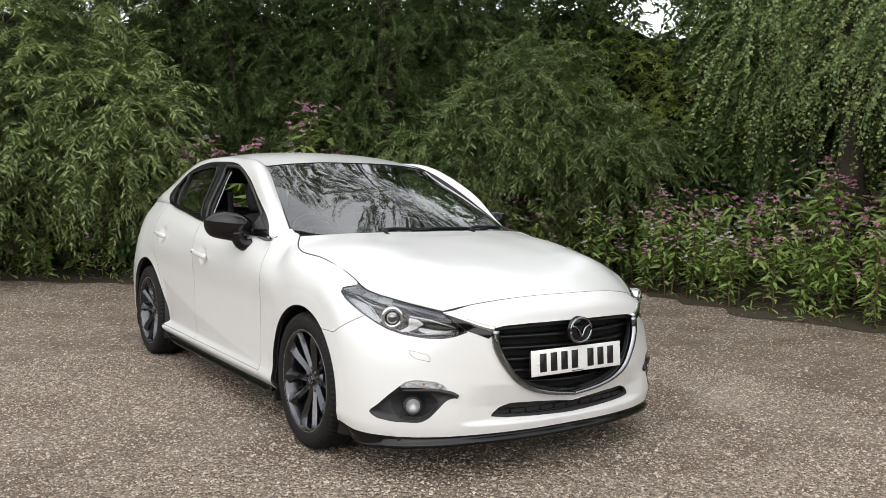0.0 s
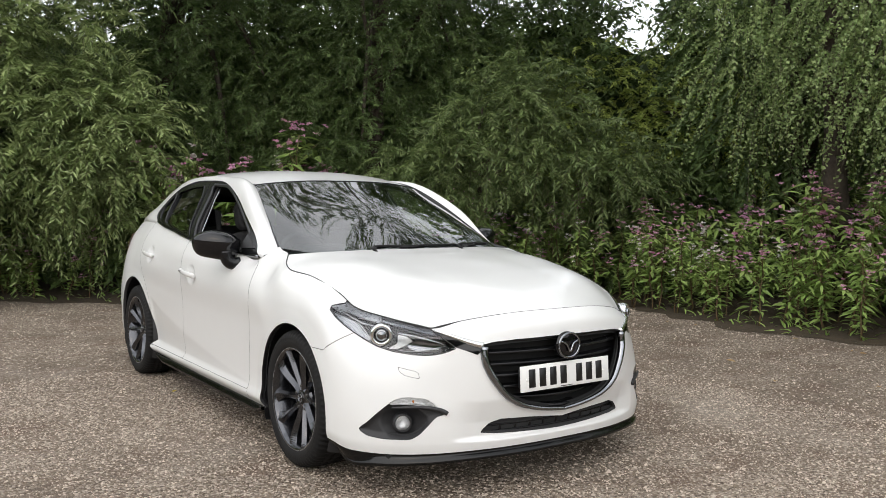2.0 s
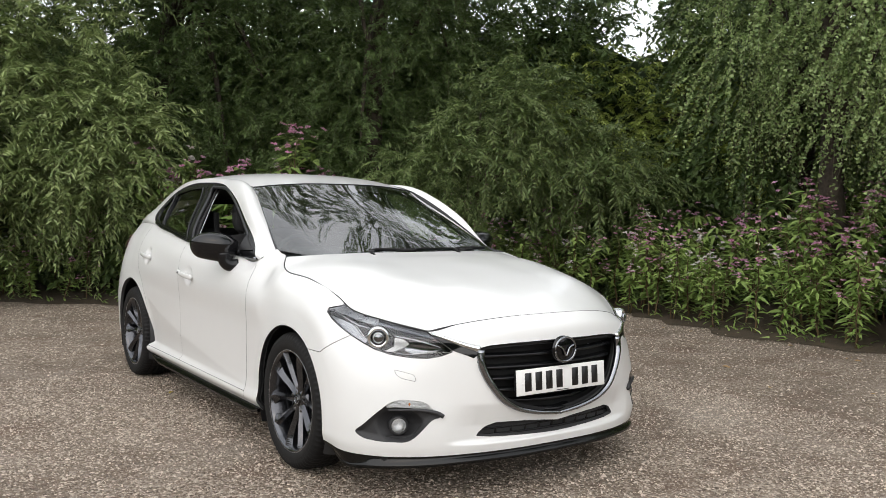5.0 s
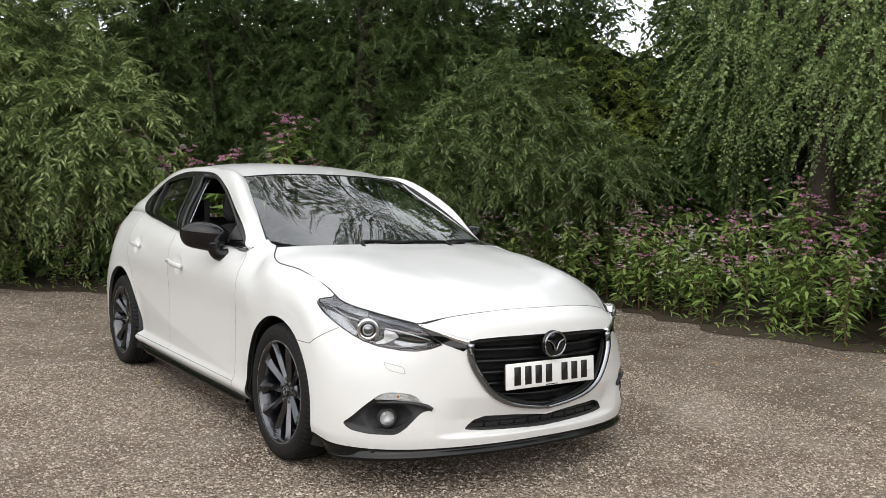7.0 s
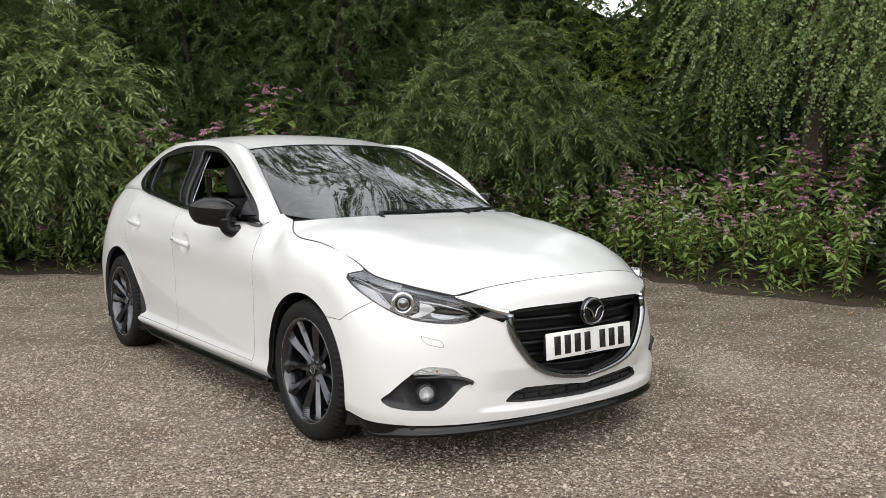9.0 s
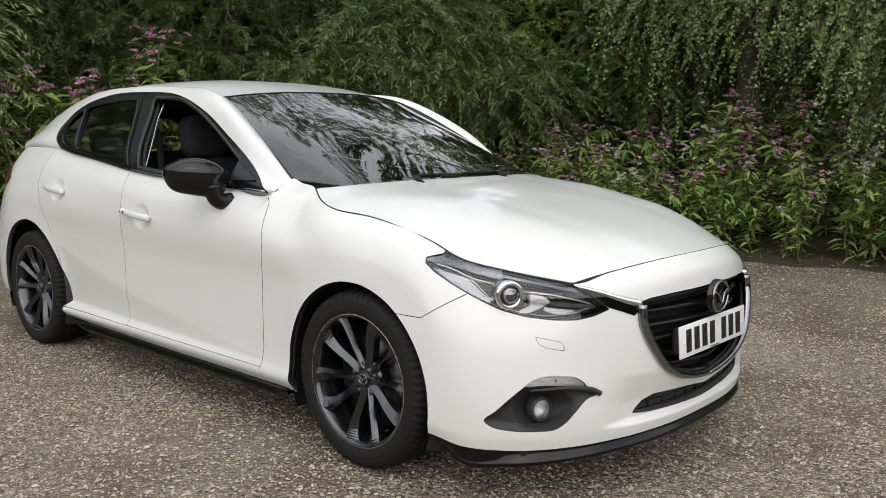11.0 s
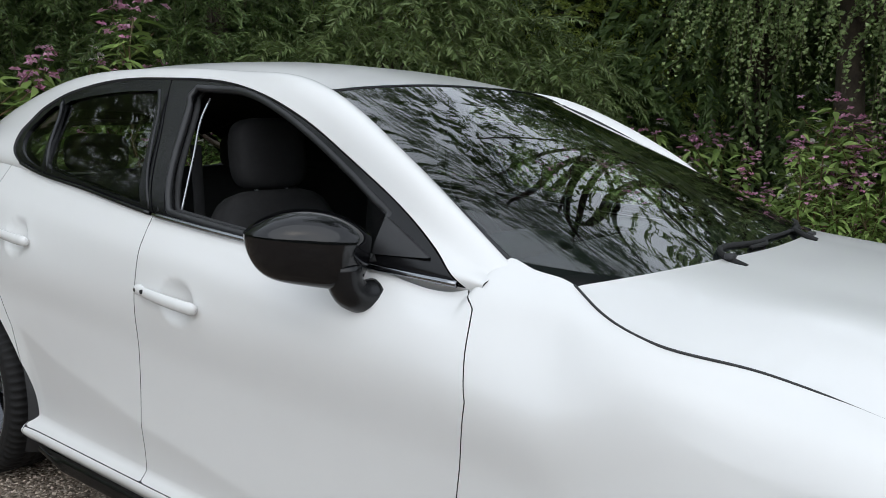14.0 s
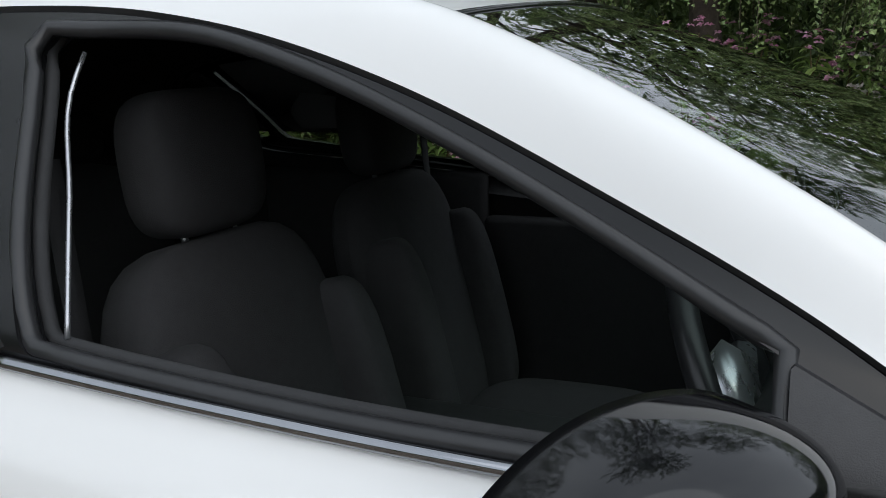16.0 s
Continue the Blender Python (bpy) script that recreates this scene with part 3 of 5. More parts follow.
lamp_hole = outside(LAMP_POLY, corner_view, .0015, ahead)
bumper = cut(band_mesh, within(BUMPER_POLY, side_view, HALF_GAP), arch_front, lamp_hole, outside(FOG_POLY, corner_view, 0, ahead),
             outside(WASHER_POLY, corner_view, .0007, ahead), outside(GRILLE_POLY, front_view, 0, ahead), outside(INTAKE_POLY, front_view, 0, ahead))
front_bumper = part("front_bumper", shell(whole(bumper), inward, .018), PAINT, car, "white painted front bumper")
washer = shell(cut(band_mesh, ahead, within(WASHER_POLY, corner_view, .0007)), inward, .01)
both("washer_cover", washer, PAINT, front_bumper)

fenders = both("front_wing", shell(cut(band_mesh, within(FENDER_POLY, side_view, HALF_GAP), arch_front, lamp_hole), inward, .016), PAINT)
front_doors = both("front_door", shell(cut(band_mesh, within(FRONT_DOOR_POLY, side_view, HALF_GAP)), inward, .016), PAINT)
rear_doors = both("rear_door", shell(cut(band_mesh, within(REAR_DOOR_POLY, side_view, HALF_GAP), arch_rear), inward, .016), PAINT)
both("sill_panel", shell(cut(band_mesh, within(SILL_POLY, side_view, .0008)), inward, .02), PAINT)
both("rear_quarter_panel", shell(cut(band_mesh, within(QUARTER_POLY, side_view, HALF_GAP), arch_rear), inward, .02), PAINT)
rear_bumper = cut(band_mesh, within(REAR_BUMPER_POLY, side_view, HALF_GAP), arch_rear)
part("rear_bumper", shell(whole(rear_bumper), inward), PAINT, car)
hatch = cut(band_mesh, within(HATCH_POLY, side_view, HALF_GAP))
tailgate = part("tailgate", shell(whole(hatch), inward), PAINT, car)
tail_glass = tris(TAIL)
part("rear_window", whole(tail_glass), PRIVACY_GLASS, tailgate, "dark privacy glass")
TAIL_LAMP = ring([(3.03, .93), (3.10, .99), (3.2, 1.02), (3.3, .99), (3.32, .91), (3.2, .89), (3.1, .90)], 60)
lamp_red = cut(band_mesh, lambda V: V[:, 1] - 2.9, within(TAIL_LAMP, side_view))
both("tail_lamp", (lamp_red[0] + (.012, .008, 0), lamp_red[1]), RED_LENS, car, "red tail lamp lens")

# bonnet
bonnet = tris(HOOD)


def hood_edge(V):
    """Distance in from the bonnet's outer and front edges, in the plan."""
    edge = np.concatenate([HOOD[0], HOOD[:, -1][1:], HOOD[-1][::-1]])[:, :2]
    return inside(np.concatenate([edge, [(-.3, .255), (-.3, -.86)]]), V[:, :2]) - .0035


bonnet = clip(bonnet, hood_edge)
hood = part("bonnet", shell(whole(bonnet), lambda V: np.tile((0, 0, -1.0), (len(V), 1)), .014), PAINT, car, "smooth white bonnet with raised flanks")
# added tube that draws the gap's shade as a dark line
both("bonnet_gap", sweep(HOOD[:, -1], .0026, 6), SHUT_LINE, hood, "dark tube drawn for the shaded gap beside the bonnet")
# black sheet added under the bonnet, in place of the shade in its shut lines
under = HOOD.copy()
under[..., 2] -= .020
under_mesh = tris(under)
part("engine_bay_lid", joined(under_mesh, flip(under_mesh)), VOID, car)
inner_v = band_mesh[0]
inner_mesh = (inner_v + inward(inner_v) * .028, band_mesh[1])
# body shell behind the panels: dark for the shade in their gaps, open at wheels, lamps, grille, fog lamps
frame_mesh = cut(inner_mesh, lambda V: V[:, 2] - .21, lambda V: np.maximum(np.maximum(.36 - V[:, 1], V[:, 1] - .80), .86 - V[:, 2]), arch_front, arch_rear, outside(LAMP_POLY, corner_view, -.03, ahead), outside(FOG_POLY, corner_view, -.02, ahead), outside(GRILLE_POLY, front_view, -.02, ahead))
both("body_shell", frame_mesh, LINING)

# greenhouse
DLO = np.array([(.602, .957), (.85, .967), (1.15, .979), (1.639, 1.016), (2.0, 1.055), (2.38, 1.092), (2.5, 1.122), (2.585, 1.17), (2.625, 1.225),
                (2.605, 1.275), (2.5, 1.335), (2.35, 1.371), (2.177, 1.393), (1.892, 1.397), (1.533, 1.375), (1.36, 1.340), (1.211, 1.292), (1.012, 1.204), (.842, 1.117), (.696, 1.021)])
dlo_line = np.concatenate([line(DLO[:9], 60), line(DLO[8:], 90)[1:], [DLO[0]]])[:-1]
FRONT_OPEN = np.concatenate([line([(.845, .985), (1.2, .996), (1.575, 1.029)], 20), line([(1.588, 1.04), (1.645, 1.17), (1.708, 1.34)], 12),
                             line([(1.685, 1.364), (1.45, 1.346), (1.3, 1.302), (1.15, 1.239), (1.0, 1.165), (.848, 1.082)], 40)])
REAR_OPEN = np.concatenate([line([(1.70, 1.048), (2.0, 1.078), (2.27, 1.112)], 20), line([(2.29, 1.125), (2.36, 1.23), (2.425, 1.315)], 12),
                            line([(2.40, 1.33), (2.2, 1.352), (2.0, 1.362), (1.90, 1.362)], 25), line([(1.88, 1.35), (1.79, 1.2), (1.71, 1.06)], 12)])
QUARTER_OPEN = ring([(2.33, 1.12), (2.44, 1.133), (2.54, 1.18), (2.575, 1.225), (2.55, 1.272), (2.47, 1.312), (2.44, 1.29), (2.38, 1.205)], 60)
white_side = cut(side_mesh, outside(dlo_line, side_view, .001))
both("cabin_side_frame", shell(white_side, inward, .02), PAINT, car, "white roof pillar frame round the side windows")
trim_ahead = cut(side_mesh, within(dlo_line, side_view, .002), outside(FRONT_OPEN, side_view), outside(REAR_OPEN, side_view), outside(QUARTER_OPEN, side_view))
trim_ahead = (trim_ahead[0] + inward(trim_ahead[0]) * .006, trim_ahead[1])


def behind_seam(V):
    return V[:, 1] - np.interp(V[:, 2], (1.0, 1.02, 1.372, 1.42), (1.63, 1.63, 1.845, 1.875))


front_trim = cut(trim_ahead, lambda V: -behind_seam(V) - .003)
rear_trim = cut(trim_ahead, lambda V: behind_seam(V) - .003)
both("window_surround", shell(front_trim, straight_in, .035), TRIM_BLACK, front_doors, "satin black window surround")
both("window_surround", shell(rear_trim, straight_in, .03), TRIM_BLACK, rear_doors, "satin black window surround")


def on_side(poly, n=40):
    """Lifts a side-view outline on to the cabin's side."""
    flat, spots = side_mesh[0], []
    for y, z in poly:
        k = np.argmin((flat[:, 1] - y) ** 2 + (flat[:, 2] - z) ** 2)
        spots.append((flat[k, 0], y, z))
    P = np.array(spots)
    P[:, 0] = np.convolve(np.pad(P[:, 0], 3, mode="edge"), np.ones(7) / 7, "valid")
    return P


def window_pane(outline, mat, doors, grow=.012, sunk=.014):
    grown = cut(side_mesh, lambda V: inside(outline, side_view(V)) + grow)
    return both("window_pane", (grown[0] + inward(grown[0]) * sunk, grown[1]), mat, doors, "dark tinted window glass")


window_pane(REAR_OPEN, PRIVACY_GLASS, rear_doors)
window_pane(QUARTER_OPEN, PRIVACY_GLASS, rear_doors)
both("glass_divider", sweep(on_side(line([(2.285, 1.10), (2.36, 1.22), (2.432, 1.325)], 12)) - (.004, 0, 0), .008, 6), GLOSS_BLACK, rear_doors)
both("pillar_strip", sweep(on_side(line([(1.655, 1.035), (1.76, 1.2), (1.855, 1.36)], 14)) + (.001, 0, 0), .004, 6), SEAL, rear_doors)
# the lowered front window: rubber channel round the opening
channel = on_side(FRONT_OPEN)
both("window_seal", sweep(channel - (.012, 0, 0), .011, 8, closed=True), SEAL, front_doors, "dark rubber window channel")
both("window_seal", sweep(channel - (.040, 0, 0), .009, 8, closed=True), LINING, front_doors)
both("channel_strip", sweep(line([(.792, 1.555, 1.035), (.715, 1.61, 1.17), (.640, 1.66, 1.30), (.622, 1.655, 1.335)], 14), .0032, 6), SATIN_SILVER, front_doors, "pale metal strip in the window channel")
both("pillar_strip", sweep(line([(.826, 1.612, 1.03), (.745, 1.672, 1.17), (.618, 1.765, 1.36)], 14), .005, 6), SEAL, front_doors)
belt_front = on_side(line([(.62, .962), (.85, .971), (1.15, .984), (1.62, 1.019)], 40))
belt_rear = on_side(line([(1.645, 1.021), (2.0, 1.060), (2.38, 1.098), (2.47, 1.115)], 40))
both("waist_strip", sweep(belt_front + (.004, 0, .001), .0075, 8), SMOKED_CHROME, front_doors, "polished dark waist strip")
both("waist_strip", sweep(belt_rear + (.002, 0, .001), .006, 8), GLOSS_BLACK, rear_doors)
tri = cut(side_mesh, within([(.70, 1.005), (.845, 1.0), (.845, 1.078)], side_view))
both("mirror_sail_panel", shell((tri[0] + inward(tri[0]) * -.001, tri[1]), straight_in, .02), PLASTIC, front_doors)

# roof, windscreen
roof_mesh = tris(ROOF)
roof_half = clip(roof_mesh, lambda V: inside(np.concatenate([ROOF[0], ROOF[:, -1][1:], ROOF[-1][::-1], [(-.3, 3.33, 0), (-.3, 1.14, 0)]])[:, :2], V[:, :2]) - .003)
roof = part("roof_panel", shell(whole(roof_half), lambda V: np.tile((0, 0, -1.0), (len(V), 1)), .02), PAINT, car, "white roof panel with dark edge channels")
lining_v = ROOF.copy()
lining_v[..., 2] -= .045
lm = tris(lining_v)
part("roof_lining", joined(lm, flip(lm)), LINING, car)
both("roof_channel", sweep(np.stack([ROOF[:, -1, 0] + .001, ROOF[:, -1, 1], ROOF[:, -1, 2] - .011], 1), .009, 6), GLOSS_BLACK)
screen = tris(WINDSCREEN)
windscreen = part("windscreen", whole(screen), SCREEN_GLASS, car, "raked windscreen with a faint green tint")
loop = np.concatenate([WINDSCREEN[0], WINDSCREEN[1:, -1], WINDSCREEN[-1][::-1][1:]])[:, [0, 1]]
frit = clip(screen, lambda V: .032 - inside(np.concatenate([loop, [(-.3, 1.13), (-.3, .22)]]), V[:, :2]))
frit2 = clip(screen, lambda V: .36 + .22 * (V[:, 0] / .7) ** 2 - V[:, 1])
frit = joined((frit[0] - (0, -.001, .004), frit[1]), (frit2[0] - (0, -.002, .007), frit2[1]))
part("screen_border", frit, VOID, windscreen, "black printed border")
pillar_seal = np.concatenate([WINDSCREEN[:, -1]]) + (.002, 0, .001)
both("screen_seal", sweep(pillar_seal, .006, 6), SEAL, windscreen)
both("screen_header", sweep(WINDSCREEN[-1] + (0, .005, .001), .005, 6), GLOSS_BLACK, windscreen)
# cowl between bonnet and screen
cowl = patch([HOOD[-1] + (0, -.03, -.022), HOOD[-1] + (0, .03, -.02), HOOD[-1] + (0, .12, -.012)], 6, 40)
cm = tris(cowl)
part("scuttle_panel", joined(cm, flip(cm)), PLASTIC, car)


def screen_point(x, y, lift=.012):
    G = WINDSCREEN.reshape(-1, 3)
    k = np.argmin((G[:, 0] - abs(x)) ** 2 + (G[:, 1] - y) ** 2)
    return np.array((x, G[k, 1], G[k, 2] + lift))


def wiper(x0, y0, x1, y1):
    root = thing("wiper", "", "")
    root.parent = car
    a, b = screen_point(x0, y0), screen_point(x1, y1)
    arm = line([a + (0, -.04, -.012), a + (0, .0, .002), (a + b) / 2 + (0, 0, .004), (a * .35 + b * .65) + (0, 0, .006)], 14)
    part("wiper_arm", sweep(arm, np.linspace(.008, .005, 14), 6), VOID, root)
    blade = np.array([screen_point(x0 + (x1 - x0) * u, y0 + (y1 - y0) * u, .006) for u in np.linspace(.3, 1.08, 14)])
    part("wiper_blade", sweep(blade, .005, 6), VOID, root)


wiper(-.30, .25, .28, .29)
wiper(.26, .262, .54, .37)
both("washer_jet", moved(plain(slab(.03, .02, .012, .004)), pose(.3, .25, 1.006)), PLASTIC)

# black lip below the front bumper, side skirts
lip_top = np.array(L0[:7])
lip_low = lip_top + np.array([(0, -.004, -.036), (.002, -.004, -.036), (.004, -.004, -.036), (.004, -.004, -.040), (.002, -.004, -.048), (-.015, .0, -.062), (-.03, .02, -.02)])
lip_in = lip_low + np.array([(0, .06, -.004), (0, .06, -.004), (-.02, .05, -.004), (-.04, .04, -.004), (-.05, .02, -.004), (-.05, 0, 0), (-.03, 0, .01)])
lip = patch([lip_top + (0, .010, .006), lip_top + (0, .012, -.010), lip_low + (0, .008, .014), lip_low + (0, 0, .006), lip_low, lip_in], 26, 60)
lip_mesh = tris(lip)
part("front_lip", whole((lip_mesh[0], lip_mesh[1])), LIP_BLACK, car, "gloss black front splitter lip")
sk = np.linspace(.40, 2.24, 40)
dip = np.interp(sk, (.40, .46, 2.1, 2.24), (.02, 0, 0, .03))
skirt = patch([np.stack([np.full(40, .852), sk, np.full(40, .215)], 1), np.stack([np.full(40, .868), sk, np.full(40, .205)], 1),
               np.stack([np.full(40, .872), sk, .192 + dip], 1), np.stack([np.full(40, .876), sk, .180 + dip], 1), np.stack([np.full(40, .80), sk, .174 + dip], 1)], 20, 60)
both("side_skirt", tris(skirt), LIP_BLACK, car, "gloss black side skirt")
under = slab(1.5, 3.9, .12, .03)
bmesh.ops.translate(under, vec=(0, 1.3, .15), verts=under.verts)
part("underbody", under, VOID, car, smooth=False)


def arch_liner(y, z, r, deep=.34):
    ang = np.linspace(radians(-25), radians(205), 40)
    rows = [np.stack([np.full(40, x), y + rr * np.cos(ang), z + rr * np.sin(ang)], 1) for x, rr in ((.872, r + .004), (.86, r + .012), (.86 - deep, r + .012), (.86 - deep, .02))]
    return tris(patch(rows[:3], 14, 40))[0:2], tris(np.stack([rows[2], rows[3]]))


for y, z, r in ((.006, .312, .371), (2.69, .335, .38)):
    a, b = arch_liner(y, z, r)
    both("wheel_arch_liner", joined(a, b), PLASTIC)


# wheels
def tyre_mesh():
    seg, R = 216, .324
    prof = [(.232, -.085), (.236, -.098), (.262, -.107), (.292, -.106), (.309, -.099), (.319, -.086), (.3235, -.07), (.325, -.045), (.325, -.043), (.317, -.040), (.317, -.034), (.3255, -.031),
            (.3258, -.006), (.318, -.004), (.318, .004), (.3258, .006), (.3255, .031), (.317, .034), (.317, .040), (.325, .043), (.325, .045), (.3235, .07), (.319, .086), (.309, .099), (.292, .106), (.262, .107), (.236, .098), (.232, .085)]
    V, Fs = lathe(prof, seg)
    V = V.reshape(seg, len(prof), 3)
    groove = (np.arange(seg) % 3 == 0)
    for k, (r, h) in enumerate(prof):
        if r > .3055 and abs(h) > .042:
            V[groove, k, 1:] *= 1 - .011 / r
        elif abs(h) < .032 and r > .322:
            V[(np.arange(seg) % 4 == 0), k, 1:] *= 1 - .004 / r
    return V.reshape(-1, 3), Fs


def spoke(angle, lean):
    """One blade of the wheel: narrow at the hub, wide and twisted at the rim, with a sharp ridge."""
    r = np.array([.030, .06, .10, .14, .175, .205, .226, .240])
    half = np.array([.020, .017, .0145, .0145, .018, .026, .036, .046])
    ridge = np.array([.0, .003, .007, .010, .010, .008, .006, .002])
    shift = lean * np.array([0, .003, .005, .005, .007, .013, .022, .031])
    face = np.array([.058, .060, .064, .070, .077, .084, .090, .093])
    rows = []
    for ri, h, g, s, f in zip(r, half, ridge, shift, face):
        rows.append([(f - .040, s - h * 1.0, ri), (f - .010, s - h, ri), (f + g, s - lean * h * .35, ri), (f - .010, s + h, ri), (f - .040, s + h * 1.0, ri)])
    P = curve_at(r, np.array(rows), np.linspace(r[0], r[-1], 26))
    V = P.reshape(-1, 3)
    n, m = P.shape[:2]
    F = [(i * m + j, i * m + j + 1, (i + 1) * m + j + 1, (i + 1) * m + j) for i in range(n - 1) for j in range(m - 1)]
    return moved((V, F), Matrix.Rotation(angle, 4, "X"))


def wheel():
    """Axis along x, outer face towards +x."""
    w = thing("wheel", "", "")
    part("tyre", tyre_mesh(), RUBBER, w, "black rubber tyre with blocky tread")
    for q in (.288, .272):
        part("sidewall_rib", lathe([(q - .002, .1066), (q, .1078), (q + .002, .1066)], 96), RUBBER, w)
    rim = part("rim", lathe([(.240, .094), (.243, .099), (.238, .101), (.231, .096), (.226, .080), (.218, .055), (.206, -.02), (.20, -.09), (.235, -.1), (.238, -.098)], 96), GUNMETAL, w, "gunmetal alloy rim with ten blades")
    part("rim_edge", lathe([(.2385, .0995), (.2405, .1015), (.2425, .0995)], 96), SATIN_SILVER, rim)
    for k in range(5):
        a = radians(72 * k)
        for lean, off in ((1, radians(-17)), (-1, radians(17))):
            part("spoke", spoke(a + off, lean), GUNMETAL, rim, smooth=False)
        bolt = moved(lathe([(0, .062), (.007, .062), (.009, .058), (.009, .035)], 12), Matrix.Rotation(a, 4, "X") @ Matrix.Translation((0, 0, .057)))
        part("wheel_bolt", bolt, STEEL, rim)
    part("hub", lathe([(0, .058), (.034, .058), (.04, .055), (.072, .046), (.078, .03), (.078, -.02)], 48), GUNMETAL, rim)
    cap = part("centre_cap", lathe([(0, .0645), (.024, .0645), (.029, .061), (.03, .05)], 36), GLOSS_BLACK, w)
    part("cap_ring", moved(sweep([(0, .021 * math.cos(t), .018 * math.sin(t)) for t in np.linspace(0, 2 * np.pi, 28, endpoint=False)], .0018, 6, closed=True), pose(.0655, 0, 0)), SATIN_SILVER, cap)
    part("cap_mark", moved(sweep([(0, -.017, .006), (0, -.006, .002), (0, 0, -.008), (0, .006, .002), (0, .017, .006)], .0017, 6), pose(.0655, 0, 0)), SATIN_SILVER, cap)
    part("brake_disc", lathe([(.07, .0), (.148, .0), (.148, -.02), (.07, -.02)], 64), STEEL, w)
    # black cup added behind the disc, for the shade inside the wheel
    part("brake_drum", lathe([(0, -.02), (.195, -.03), (.2, -.085), (0, -.085)], 48), VOID, w)
    caliper = slab(.05, .09, .13, .015)
    bmesh.ops.translate(caliper, vec=(-.01, -.125, -.065), verts=caliper.verts)
    part("brake_caliper", caliper, DARK_ALLOY, w)
    part("valve", moved(lathe([(0, .0), (.004, 0), (.004, -.02)], 10), pose(.078, .12, -.165)), TRIM_BLACK, w)
    return w


first = wheel()
first.parent = car
first.matrix_basis = pose(-.779, 0, .3245, 0, 0, 180) @ pose(0, 0, 0, 3)
for x, y, rz, spin in ((-.779, 2.70, 180, 41), (.779, 0, 0, 20), (.779, 2.70, 0, 60)):
    copy_thing(first, pose(x, y, .3245, 0, 0, rz) @ pose(0, 0, 0, spin))

# front face: grille, badge, plate, intake
grille = thing("grille", "", "")
grille.parent = car
zs = np.linspace(.362, .665, 7)
for z in zs:
    wide = .40 * np.interp(z, (.35, .40, .48, .57, .66), (.25, .60, .86, .98, 1.03))
    P = np.array([(u * wide, -.885 + .075 * u * u, z) for u in np.linspace(-1, 1, 25)])
    prof = patch([P + (0, -.012, -.006), P + (0, -.018, .0), P + (0, -.006, .009), P + (0, .02, .012)], 6, 25)
    part("grille_slat", tris(prof), TRIM_BLACK, grille, "satin black grille slat")
back = [(u, -.845 + .35 * u * u, z) for z in (.25, .40, .55, .70) for u in np.linspace(-.5, .5, 21)]
part("grille_backing", tris(np.array(back).reshape(4, 21, 3)), VOID, grille)
band_flat = band_mesh[0]


def on_front(x, z, off=0.0):
    sel = band_flat[band_flat[:, 1] < -.4]
    k = np.argsort((sel[:, 0] - x) ** 2 + (sel[:, 2] - z) ** 2)[:3]
    return np.array((x, sel[k, 1].mean() - off, z))


chrome_path = np.array([on_front(max(x, 0), z, .004) for x, z in line([(.402, .648), (.405, .60), (.385, .54), (.36, .497), (.315, .44), (.25, .398), (.15, .368), (.07, .355), (0, .347)], 50)])
chrome_path[:, 1] = np.convolve(np.pad(chrome_path[:, 1], 4, mode="edge"), np.ones(9) / 9, "valid")
width = np.interp(np.linspace(0, 1, 50), (0, .25, .6, 1), (.018, .017, .011, .008))
both("grille_surround", sweep(chrome_path, width, 8), SMOKED_CHROME, grille, "smoked chrome grille surround")
# polished wing from the grille's corner into the lamp
wing = np.array([on_front(x, z, .001) for x, z in line([(.405, .652), (.455, .667), (.51, .690), (.560, .712)], 24)])
both("chrome_wing", sweep(wing, np.linspace(.015, .005, 24), 8), CHROME, grille, "bright chrome wing running into the headlamp")
infill = cut(band_mesh, ahead, within([(.405, .64), (.43, .615), (.47, .632), (.53, .655), (.565, .70), (.56, .712), (.50, .687), (.42, .657)], front_view), lamp_hole)
both("wing_infill", (infill[0] + (.0, -.002, 0), infill[1]), GLOSS_BLACK, grille)
badge = part("badge", moved(lathe([(0, .010), (.050, .010), (.058, .006), (.060, -.01)], 48, "y"), pose(0, -.93, .632) @ Matrix.Diagonal((1.08, -1, .98, 1))), GLOSS_BLACK, grille, "dark oval maker's badge as a plain shape")
part("badge_ring", sweep([(.060 * math.cos(t), -.942, .632 + .053 * math.sin(t)) for t in np.linspace(0, 2 * np.pi, 48, endpoint=False)], .0055, 8, closed=True), SMOKED_CHROME, badge)
part("badge_mark", sweep(line([(-.05, -.944, .652), (-.022, -.946, .64), (0, -.948, .606), (.022, -.946, .64), (.05, -.944, .652)], 30), .005, 6), SMOKED_CHROME, badge)
plate = thing("number_plate", "", "")
plate.parent = car
bm = slab(.52, .006, .111, .0025)
bmesh.ops.translate(bm, vec=(0, 0, -.0555), verts=bm.verts)
part("plate_board", bm, PLATE, plate, "white number plate with plain black bars")
for x0, w in ((-.185, .05), (-.125, .05), (-.065, .05), (-.005, .05), (.088, .05), (.148, .05), (.208, .05)):
    b = slab(w * .74, .0025, .079, .001, 1)
    bmesh.ops.translate(b, vec=(x0 - .012, -.0042, -.0395), verts=b.verts)
    part("plate_bar", b, INK, plate)
for x in (-.225, .225):
    part("plate_screw", moved(lathe([(0, -.003), (.004, -.003), (.006, 0)], 12, "y"), pose(x, -.003, -.005)), PLATE, plate)
b = slab(.07, .0025, .003, .0005, 1)
bmesh.ops.translate(b, vec=(0, -.0042, -.051), verts=b.verts)
part("plate_bar", b, INK, plate)
plate.matrix_basis = pose(0, -.922, .503, -4)
